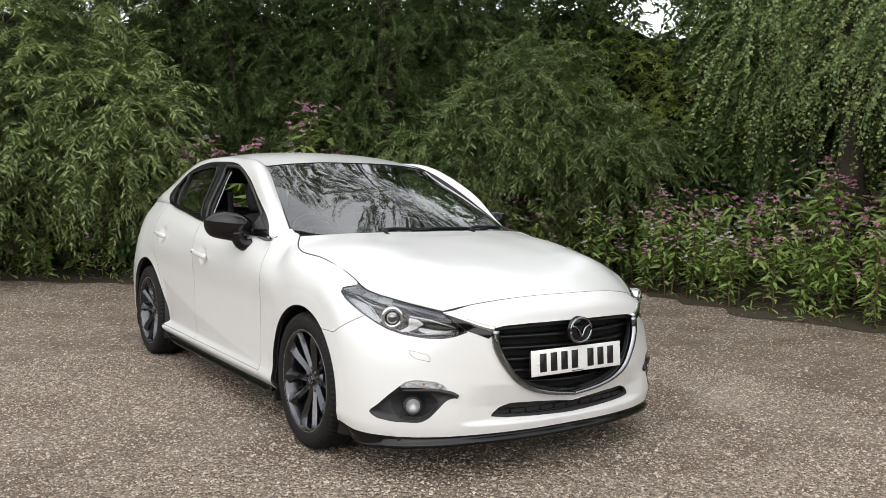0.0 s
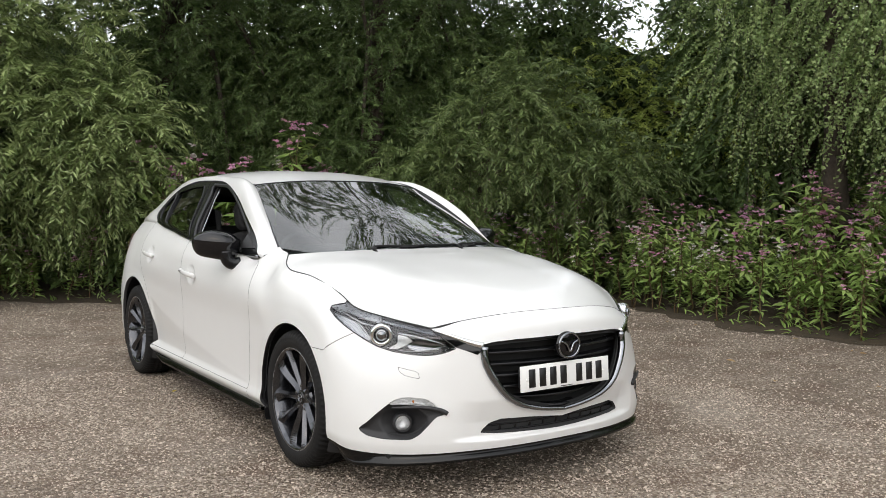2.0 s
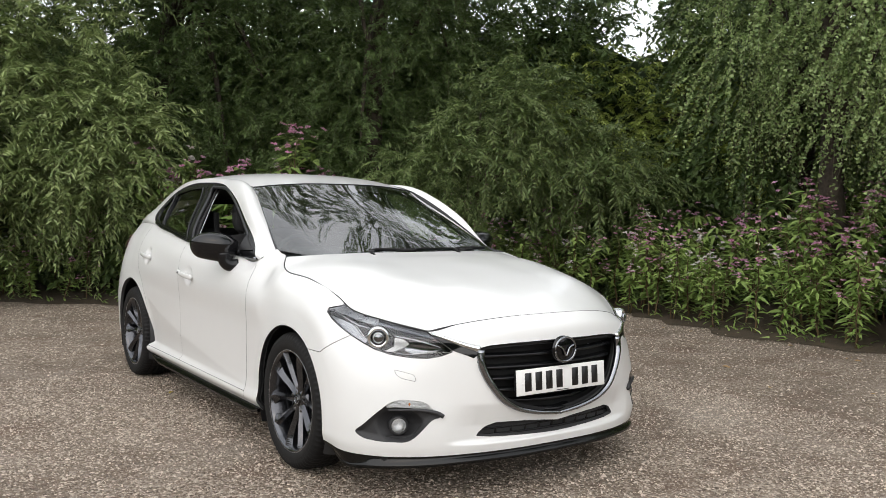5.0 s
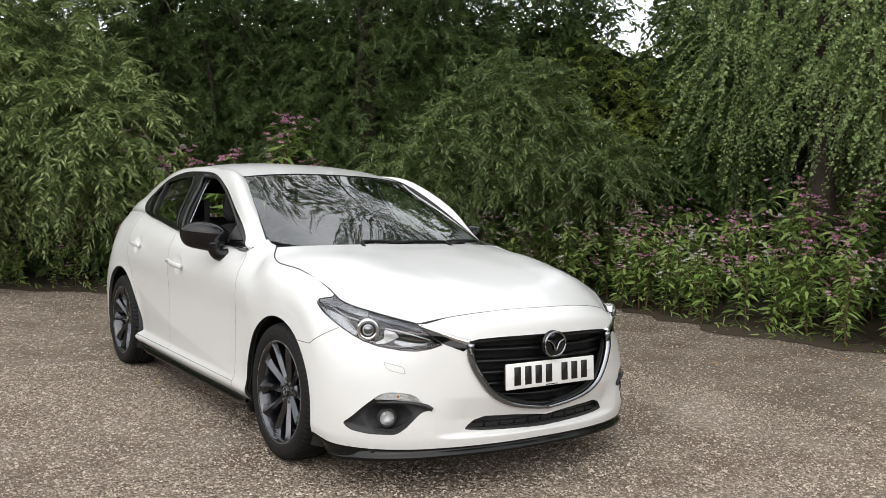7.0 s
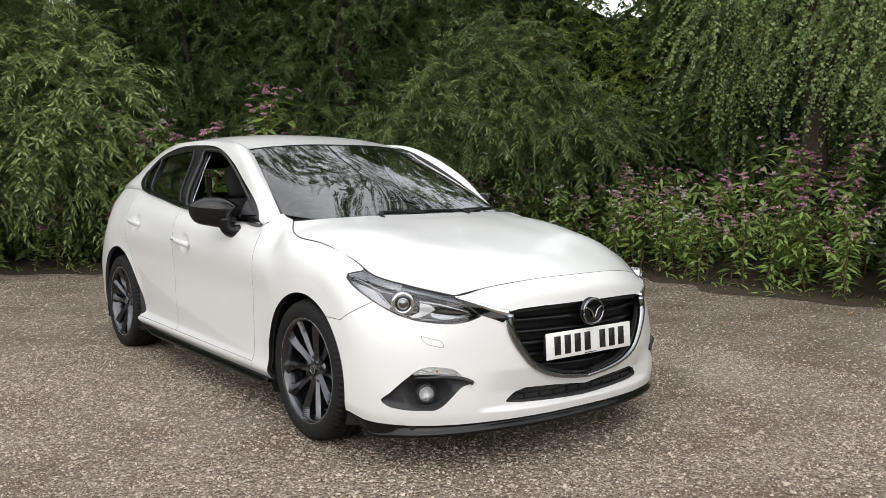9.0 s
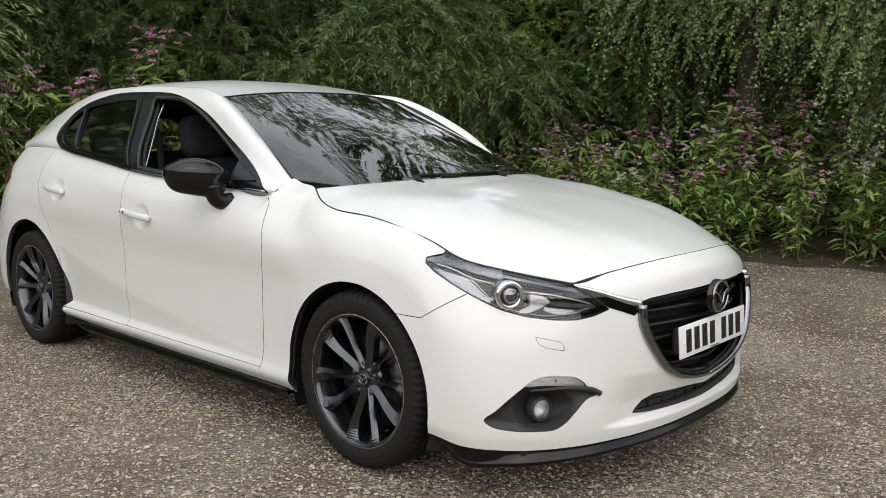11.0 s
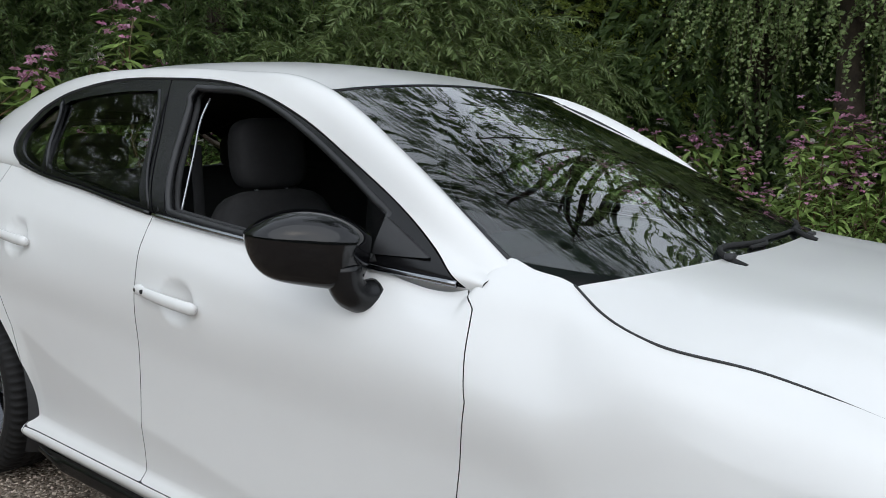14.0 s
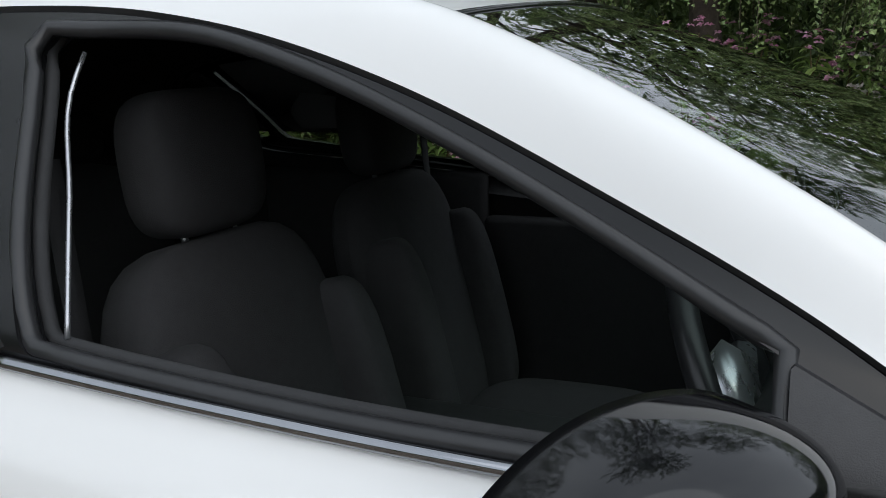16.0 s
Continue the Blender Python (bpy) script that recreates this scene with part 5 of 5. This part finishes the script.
YELLOW = material("yellow_fallen_leaf", (.62, .46, .05), rough=.6, vary=.3, scale=60)
DRY = material("dry_fallen_leaf", (.30, .17, .07), rough=.8, vary=.5, scale=50, objects=.5, colour2=(.42, .31, .15))


def unit(a):
    return a / (np.linalg.norm(a, axis=-1, keepdims=True) + 1e-9)


def blades(P, D, N, L, W, stations, widths, fold=.25, curl=.12):
    """Leaves at P along D facing N: a folded, curled blade each, as arrays."""
    D = unit(D)
    S = unit(np.cross(D, N))
    N = np.cross(S, D)
    n, k = len(P), len(stations)
    u, w = np.array(stations), np.array(widths)
    mid = P[:, None] + D[:, None] * (u * 1.0)[None, :, None] * L[:, None, None] - N[:, None] * (curl * u * u)[None, :, None] * L[:, None, None]
    lift = N[:, None] * (fold * w)[None, :, None] * W[:, None, None]
    left = mid + S[:, None] * w[None, :, None] * W[:, None, None] / 2 + lift
    right = mid - S[:, None] * w[None, :, None] * W[:, None, None] / 2 + lift
    inner = range(1, k - 1)
    V = np.concatenate([mid, left[:, 1:-1], right[:, 1:-1]], 1)
    per = V.shape[1]
    F = []
    for i in range(k - 1):
        for base in (k - 1, k - 1 + (k - 2)):
            a, b = i, i + 1
            la = base + i if 1 <= i <= k - 2 else None
            lb = base + i + 1 if 1 <= i + 1 <= k - 2 else None
            quad = [a, b] + ([lb] if lb is not None else []) + ([la] if la is not None else [])
            if base != k - 1:
                quad = quad[::-1]
            for j in range(1, len(quad) - 1):
                F.append((quad[0], quad[j], quad[j + 1]))
    F = np.array(F)
    return V.reshape(-1, 3), (F[None] + per * np.arange(n)[:, None, None]).reshape(-1, 3)


def sprays(starts, dirs, lengths, sag, per, leaf_len, leaf_wid, r, stations=(0, .45, 1), widths=(0, 1, 0), spread_=.8, hang=.12):
    """Drooping twigs with leaves down both sides: leaf arrays and twig arrays."""
    n = len(starts)
    u = (np.arange(per)[None] + r.uniform(.1, .9, (n, per))) / per
    d = unit(dirs)
    side = unit(np.cross(d, r.normal(0, .4, (n, 3)) + (0, 0, 1)))

    def at(v):
        wob = np.sin(v * 5 + r.uniform(0, 6, (n, 1)))[..., None] * side[:, None] * .03
        return starts[:, None] + (d[:, None] * v[..., None] + wob) * lengths[:, None, None] + np.array([0, 0, -1.0]) * (sag[:, None] * v ** 2 * lengths[:, None])[..., None]
    P = at(u)
    T = unit(d[:, None] - np.array([0, 0, 1.0]) * (2 * sag[:, None] * u)[..., None])
    sgn = np.where(np.arange(per) % 2 == 0, 1, -1)[None, :, None]
    D = T * .75 + side[:, None] * sgn * spread_ + r.normal(0, .22, P.shape) - np.array([0, 0, hang])
    N = np.array([0, 0, 1.0]) + r.normal(0, .45, P.shape) - d[:, None] * .2
    L = leaf_len * r.uniform(.55, 1.2, n * per) * (1 - .35 * u.ravel())
    W = leaf_wid * r.uniform(.75, 1.2, n * per)
    leaves = blades(P.reshape(-1, 3), D.reshape(-1, 3), N.reshape(-1, 3), L, W, stations, widths)
    C = at(np.tile(np.linspace(0, 1, 6), (n, 1)))
    R = np.linspace(.0045, .0012, 6)
    ring3 = np.array([(math.cos(a), math.sin(a), 0) for a in (0, 2.1, 4.2)])
    TV = (C[:, :, None] + ring3[None, None] * R[None, :, None, None]).reshape(-1, 3)
    f = []
    for i in range(5):
        for j in range(3):
            a, b = i * 3 + j, i * 3 + (j + 1) % 3
            f += [(a, b, b + 3), (a, b + 3, a + 3)]
    TF = (np.array(f)[None] + 18 * np.arange(n)[:, None, None]).reshape(-1, 3)
    return leaves, (TV, TF)


def limb_tree(root, base, top, radius, limbs, r, mat=BARK):
    """A tapered, slightly crooked trunk and its limbs; gives the limbs' lines."""
    base, top = np.array(base, float), np.array(top, float)
    k = np.linspace(0, 1, 12)[:, None]
    trunk = base + (top - base) * k + np.cumsum(r.normal(0, .05, (12, 3)), 0) * (1, 1, 0)
    part("trunk", sweep(trunk, np.linspace(radius, radius * .25, 12) * r.uniform(.92, 1.08, 12), 10), mat, root)
    out = []
    for end in limbs:
        s = trunk[r.integers(3, 9)]
        e = np.array(end, float)
        mid = (s + e) / 2 + (0, 0, .35) + r.normal(0, .12, 3)
        P = line([s, mid, e], 14)
        part("limb", sweep(P, np.linspace(radius * .38, .015, 14), 7), mat, root)
        out.append(P)
    return out


def crown_spots(count, boxes, r):
    """Spots in a set of soft blobs (centre, half-size)."""
    pick = r.integers(0, len(boxes), count)
    C, H = np.array([b[0] for b in boxes], float), np.array([b[1] for b in boxes], float)
    q = unit(r.normal(0, 1, (count, 3))) * (r.random((count, 1)) ** .45)
    return C[pick] + q * H[pick], q


def foliage_tree(name, label, category, base, top, radius, blobs, count, per, leaf_len, leaf_wid, length, mat, seed, towards=(-.45, -.9, 0), sag=(.15, .8), widths=(0, 1, 0), spread_=.8, group=""):
    r = np.random.default_rng(seed)
    root = thing(name, label, category, group)
    limb_tree(root, base, top, radius, [b[0] for b in blobs], r)
    S, q = crown_spots(count, blobs, r)
    D = q * (1, 1, .6) + np.array(towards) * .55 + r.normal(0, .35, S.shape) + (0, 0, .15)
    lv, tw = sprays(S, D, length * r.uniform(.6, 1.25, count), r.uniform(*sag, count), per, leaf_len, leaf_wid, r, widths=widths, spread_=spread_)
    tagged(solid("crown", *lv, mat, root), kind="stuff")
    tagged(solid("twig_mass", *tw, TWIG, root), kind="stuff")
    return root


# willow on the far side of the car, hanging close to the ground
foliage_tree("willow_tree", "large bright willow with drooping narrow leaves over the gravel edge", "tree", (-2.2, 10.5, 0), (-1.6, 10.2, 7), .26,
             [((-3.6, 8.8, 3.2), (1.6, 1.0, 1.7)), ((-1.8, 8.6, 3.0), (1.3, .9, 1.8)), ((-.6, 8.1, 2.7), (1.1, .8, 1.6)), ((.1, 7.7, 2.0), (.7, .5, 1.0)), ((-1.5, 8.2, 1.6), (1.5, .7, .9)),
              ((-5.5, 9, 3), (1.5, 1.2, 2.0)), ((-.8, 8.4, 4.9), (1.8, 1.1, 1.2)), ((-3.5, 9, 5.6), (2.4, 1.3, 1.5)), ((-.6, 8.0, 6.4), (1.6, 1.0, 1.2))], 3000, 34, .17, .027, .66, WILLOW, 11)
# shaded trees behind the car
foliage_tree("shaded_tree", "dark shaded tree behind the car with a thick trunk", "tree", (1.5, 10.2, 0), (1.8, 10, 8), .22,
             [((1.2, 9.2, 3.4), (1.3, .8, 1.6)), ((2.6, 8.6, 3.2), (1.3, .8, 1.6)), ((2.0, 8.4, 1.8), (1.6, .7, 1.0)), ((2.4, 8.8, 5.6), (2.2, 1.5, 1.4)), ((.8, 8.3, 6.6), (1.8, 1.6, 1.3)), ((1.8, 6.6, 7.4), (1.9, 1.3, 1.1)), ((1.6, 9.0, 4.6), (2.0, .8, 1.2))], 2000, 36, .12, .02, .6, LEAF_SHADED, 12)
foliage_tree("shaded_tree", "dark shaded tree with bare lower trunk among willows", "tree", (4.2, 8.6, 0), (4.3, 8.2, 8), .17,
             [((3.9, 7.6, 3.4), (1.2, .9, 1.6)), ((4.9, 7.0, 3.6), (.9, .8, 1.4)), ((3.6, 7.4, 1.9), (1.4, .8, 1.0)), ((3.8, 6.8, 6.0), (2.0, 1.7, 1.4)), ((4.6, 6.6, 5.0), (1.0, 1.2, .9)), ((3.9, 5.2, 7.2), (1.6, 1.3, 1.1))], 1600, 36, .12, .02, .6, LEAF_SHADED, 13)
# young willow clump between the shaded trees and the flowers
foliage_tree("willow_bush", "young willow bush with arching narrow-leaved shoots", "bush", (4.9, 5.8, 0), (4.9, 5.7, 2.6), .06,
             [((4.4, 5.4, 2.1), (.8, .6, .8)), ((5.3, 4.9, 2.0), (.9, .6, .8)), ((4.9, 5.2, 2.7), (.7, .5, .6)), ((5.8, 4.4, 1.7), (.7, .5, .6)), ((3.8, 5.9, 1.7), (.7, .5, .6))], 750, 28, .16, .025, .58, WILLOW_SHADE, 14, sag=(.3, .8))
# birch over the flowers
foliage_tree("birch_tree", "birch with small hanging leaves overhanging the flowers", "tree", (6.6, 1.6, 0), (6.2, 1.8, 8), .15,
             [((6.2, 2.4, 3.3), (.9, .9, 1.2)), ((6.0, 1.1, 3.1), (.8, .9, 1.1)), ((5.7, .1, 2.9), (.8, .9, 1.1)), ((5.8, -1.0, 3.1), (.7, 1.0, 1.0)), ((6.0, 2.0, 5.0), (1.4, 1.6, 1.2)), ((5.4, -.2, 4.4), (1.0, 1.4, .9)), ((5.4, -2.4, 2.7), (.8, 1.0, 1.5)), ((5.9, -.4, 1.9), (.6, .9, .7))],
             1900, 34, .052, .048, .6, BIRCH, 15, towards=(-.8, -.5, 0), sag=(.8, 1.6), spread_=.8)
# last three blobs: unseen crown over the car, added to darken the windscreen's reflections
foliage_tree("tall_tree", "tall leafy tree leaning high over the flowers, upper crown unseen", "tree", (8.0, 3.2, 0), (7.4, 3.0, 9), .2,
             [((6.2, 4.0, 7.4), (1.5, 1.4, 1.6)), ((5.7, 2.0, 8.0), (1.4, 1.3, 1.6)), ((5.8, .2, 7.6), (1.3, 1.4, 1.5)), ((4.9, 3.0, 9.4), (1.5, 1.5, 1.3)), ((5.6, -1.8, 6.6), (1.2, 1.3, 1.2)), ((2.4, 1.8, 9.8), (1.7, 1.7, .9)), ((2.8, -.2, 9.6), (1.5, 1.5, .9)), ((3.6, 1.0, 9.9), (1.5, 1.5, .8))], 1250, 26, .15, .05, .7, LEAF_SHADED, 17, towards=(-.8, -.5, 0))
# far thicket seen between the trees, its lit look put into the leaf colour
foliage_tree("far_thicket", "far thicket in the gap, light put into its yellow-green leaves", "bush", (9.0, 8.0, 0), (9.0, 8.0, 4), .12,
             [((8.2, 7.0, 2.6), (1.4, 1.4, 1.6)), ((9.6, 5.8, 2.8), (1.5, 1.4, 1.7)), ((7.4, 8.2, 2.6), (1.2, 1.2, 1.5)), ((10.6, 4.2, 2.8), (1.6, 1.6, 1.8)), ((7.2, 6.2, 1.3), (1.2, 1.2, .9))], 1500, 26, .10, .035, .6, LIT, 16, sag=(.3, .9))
# deep undergrowth that closes the view under and between the crowns
r = np.random.default_rng(21)
S, q = crown_spots(6000, [((-6, 11, 2.4), (3, 1.2, 2.8)), ((-2.4, 11, 3.0), (2.4, .9, 3.4)), ((.6, 10.8, 3.0), (2.0, .9, 3.6)), ((2.6, 10.2, 3.0), (1.8, .9, 3.6)), ((4.6, 9.4, 3.0), (1.6, 1.0, 3.4)), ((6.4, 8.8, 1.6), (1.6, 1.2, 1.8)), ((7.8, 3.2, 2.8), (1.0, 1.8, 3.2)),
                          ((7.6, .6, 2.8), (1.0, 2.0, 3.2)), ((7.4, -2.2, 2.8), (1.0, 2.2, 3.0)), ((7.2, -5.5, 2.6), (1.2, 3, 2.8)), ((6.0, 7.0, .9), (1.2, 1.0, 1.1)), ((6.9, 5.0, .9), (.8, 1.4, 1.1)), ((2.2, 8.6, .8), (2.2, .8, 1.0)), ((-2.2, 9.8, .9), (2.8, .6, 1.0))], r)
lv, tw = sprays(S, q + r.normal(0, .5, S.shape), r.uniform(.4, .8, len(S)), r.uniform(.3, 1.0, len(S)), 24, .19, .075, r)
tagged(solid("undergrowth", *lv, LEAF_SHADED), "dense undergrowth between the trees, shade put into its dark green", "undergrowth", kind="stuff")


# woods that close the place on all sides, lower across the open gravel;
# the side behind the camera is unseen, added for dark reflections
# the shade deep in the woods is put into this near-black green
BACKWOODS = material("shade_dark_woods", (.020, .034, .012), rough=.95, vary=.6, scale=1.6, bump=1.0, bump_scale=9, colour2=(.055, .085, .028))
ang = np.linspace(0, 2 * np.pi, 241)[:-1]
wall = []
for a in ang:
    c, s_ = math.sin(a), math.cos(a)
    front = max(0.0, math.cos(a - radians(48)))
    far = 30 - 15.5 * front ** .5
    gap = math.exp(-((math.degrees(a) - 51) / 2.4) ** 2)
    top = 4.6 - .35 * gap + .5 * noise.fractal((c * 12, s_ * 12, 0), 1.0, 2.0, 5)
    wall.append([(-1.5 + c * (far + .7 * noise.fractal((c * 14, s_ * 14, h * 5), 1.0, 2.0, 4)), -1.5 + s_ * (far + .7 * noise.fractal((c * 14, s_ * 14, h * 5 + 9), 1.0, 2.0, 4)), top * h - .1) for h in np.linspace(0, 1, 14)])
wall = np.array(wall + wall[:1])
k = (np.arange(240)[:, None] * 14 + np.arange(13)).ravel()
tagged(solid("backdrop", wall.reshape(-1, 3), np.stack([k, k + 1, k + 15, k + 14], 1), BACKWOODS, smooth=True), "dark woodland wall added round the car park, shade in its colour", "woodland", kind="structure")


# leafy face of the woods behind the trees
r = np.random.default_rng(23)
ai, hi = r.integers(0, 95, 3300), r.random(3300) ** .7
S = wall[ai, np.minimum((hi * 13.99).astype(int), 13)] + r.normal(0, .35, (3300, 3))
gapped = np.abs(np.degrees(ang[ai]) - 51) < 2.3
S, ai = S[~(gapped & (S[:, 2] > 3.6))], ai[~(gapped & (S[:, 2] > 3.6))]
# ragged treetops over the wood's edge, open only at the gap
ta = radians(1) * np.concatenate([r.uniform(18, 49.3, 1500), r.uniform(53.0, 72, 800)])
td = r.uniform(12.5, 15.5, 2300)
S = np.concatenate([S, np.stack([-1.5 + np.sin(ta) * td, -1.5 + np.cos(ta) * td, 3.4 + 4.2 * r.random(2300)], 1)])
back = unit(np.array([-1.5, -1.5, 1.5]) - S)
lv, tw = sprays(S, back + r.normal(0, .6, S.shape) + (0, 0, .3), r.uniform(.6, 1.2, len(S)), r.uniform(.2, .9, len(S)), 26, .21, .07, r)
tagged(solid("woodland_foliage", *lv, LEAF_SHADED), "leafy shaded woodland face behind the trees", "woodland", kind="stuff")


# tall flowering balsam
def balsam(height, seed, flowers, mat_flower):
    r = np.random.default_rng(seed)
    root = thing("balsam_plant", "tall green balsam with pink flowers and reddish stems", "plant", "flowering balsam")
    stem = np.stack([np.cumsum(r.normal(0, .02, 9)), np.cumsum(r.normal(0, .02, 9)), np.linspace(-.02, height, 9)], 1)
    part("stem", sweep(stem, np.linspace(.013, .005, 9), 6), RED_STEM, root)
    tips, count = [stem[-1]], 9
    for k in range(5):
        z0 = height * r.uniform(.35, .85)
        a = r.uniform(0, 6.3)
        s = np.array([np.interp(z0, stem[:, 2], stem[:, 0]), np.interp(z0, stem[:, 2], stem[:, 1]), z0])
        e = s + (.22 * math.cos(a), .22 * math.sin(a), r.uniform(.12, .3))
        part("side_stem", sweep(line([s, (s + e) / 2 + (0, 0, -.02), e], 6), np.linspace(.007, .003, 6), 5), RED_STEM, root)
        tips.append(e)
    P, D = [], []
    for z in np.linspace(.15, .98, 17) * height:
        for a in r.uniform(0, 6.3) + np.array([0, 2.1, 4.2]):
            c = (np.interp(z, stem[:, 2], stem[:, 0]), np.interp(z, stem[:, 2], stem[:, 1]), z)
            P.append(c)
            D.append((math.cos(a), math.sin(a), r.uniform(-.35, .35)))
    for t in tips:
        for k in range(7):
            a = r.uniform(0, 6.3)
            P.append(t - np.array((0, 0, r.uniform(0, .14))))
            D.append((math.cos(a), math.sin(a), r.uniform(-.5, .3)))
    P, D = np.array(P), np.array(D)
    m = len(P)
    lv = blades(P + unit(D) * .02, D, np.array([0, 0, 1.0]) + r.normal(0, .3, P.shape), r.uniform(.10, .19, m), r.uniform(.034, .055, m), (0, .15, .42, .72, 1), (0, .55, 1, .62, 0), fold=.22, curl=.3)
    tagged(solid("foliage", *lv, BALSAM, root, smooth=True), kind="stuff")
    for t in tips[:flowers]:
        fp, fd = [], []
        for k in range(r.integers(3, 7)):
            c = t + r.normal(0, .04, 3) + (0, 0, .07)
            for j in range(5):
                a = j * 1.257 + r.uniform(0, .6)
                fp.append(c)
                fd.append((math.cos(a), math.sin(a), r.uniform(-.2, .9)))
        fp, fd = np.array(fp), np.array(fd)
        tagged(solid("flower_head", *blades(fp, fd, np.array([0, 0, 1.0]) + r.normal(0, .5, fp.shape), r.uniform(.026, .044, len(fp)), r.uniform(.022, .036, len(fp)), (0, .5, 1), (0, 1, 0), .3, .3), mat_flower, root), kind="stuff")
    return root


kinds = [balsam(1.25, 31, 6, PINK), balsam(1.05, 32, 5, PINK), balsam(1.4, 33, 6, PINK), balsam(.9, 34, 3, PALE), balsam(1.2, 35, 5, PALE), balsam(.75, 36, 2, PINK), balsam(.95, 37, 2, PINK)]
r = np.random.default_rng(5)
spots = []
row_line = line([(2.4, 6.6), (3.9, 5.4), (5.2, 4.1), (5.2, 2.6), (5.0, 1.3), (5.1, .3), (5.2, -1.0), (5.25, -3.2)], 400)
rt = np.gradient(row_line, axis=0)
rn = unit(np.stack([-rt[:, 1], rt[:, 0]], 1))
rn *= np.sign((rn * (1, .6)).sum(1, keepdims=True))
for k in range(150):
    i = r.integers(0, 400)
    d = r.random() ** 1.2 * 1.9
    p = row_line[i] + rn[i] * d
    spots.append((p[0], p[1], .72 + .34 * min(d, 1.2) + r.uniform(-.08, .12)))
left_line = line([(-5, 9.3), (-2.4, 8.9), (-1.1, 8.5), (.3, 7.6), (1.8, 6.7)], 200)
for k in range(52):
    i = r.integers(0, 200)
    d = r.random() * .9
    spots.append((left_line[i][0] + d * .4, left_line[i][1] + d * .9, .55 + .35 * d + r.uniform(-.08, .08)))
for k in range(16):
    spots.append((r.uniform(.9, 3.2), r.uniform(6.9, 7.7), r.uniform(1.35, 1.75)))
for k, (x, y, s) in enumerate(spots):
    src = kinds[k % len(kinds)]
    m = pose(x, y, 0, r.normal(0, 5), r.normal(0, 5), r.uniform(0, 360)) @ Matrix.Scale(float(s), 4)
    if k < len(kinds):
        src.matrix_basis = m
    else:
        made = copy_thing(src, Matrix())
        made.matrix_basis = m

# low weeds along the edge
r = np.random.default_rng(41)
i = r.integers(4, 156, 900)
P = np.concatenate([edge[i] + nor[i] * r.uniform(-.05, .5, (900, 1)), np.zeros((900, 1))], 1)
a = r.uniform(0, 6.3, 900)
D = np.stack([np.cos(a), np.sin(a), r.uniform(.3, 1.6, 900)], 1)
tagged(solid("edge_weeds", *blades(P, D, np.array([0, 0, 1.0]) + r.normal(0, .4, P.shape), r.uniform(.06, .2, 900), r.uniform(.012, .04, 900), (0, .4, 1), (0, 1, 0), .2, .5), BALSAM), "low green weeds along the gravel edge", "weeds", kind="stuff")


# fallen leaves
def fallen(x, y, turn, size, mat, label):
    f = blades(np.zeros((1, 3)), np.array([(1.0, 0, .05)]), np.array([(0, .1, 1.0)]), np.array([size]), np.array([size * .5]), (0, .2, .5, .8, 1), (0, .7, 1, .6, 0), .35, -.12)
    ob = tagged(solid("fallen_leaf", *f, mat), label, "leaf", "fallen leaves")
    ob.matrix_basis = pose(x, y, .004, r.normal(0, 6), r.normal(0, 6), turn)


fallen(-.86, 1.92, 40, .05, YELLOW, "yellow fallen leaf lying on the gravel")
for k in range(46):
    i = r.integers(70, 150)
    p = edge[i] - nor[i] * r.random() ** 1.6 * 2.6
    fallen(p[0], p[1], r.uniform(0, 360), r.uniform(.04, .075), DRY if r.random() < .85 else YELLOW, "dry brown fallen leaf on the gravel")
for k in range(10):
    fallen(r.uniform(-3, 1.5), r.uniform(-2.6, -1.1), r.uniform(0, 360), r.uniform(.03, .05), DRY, "dry brown fallen leaf on the gravel")
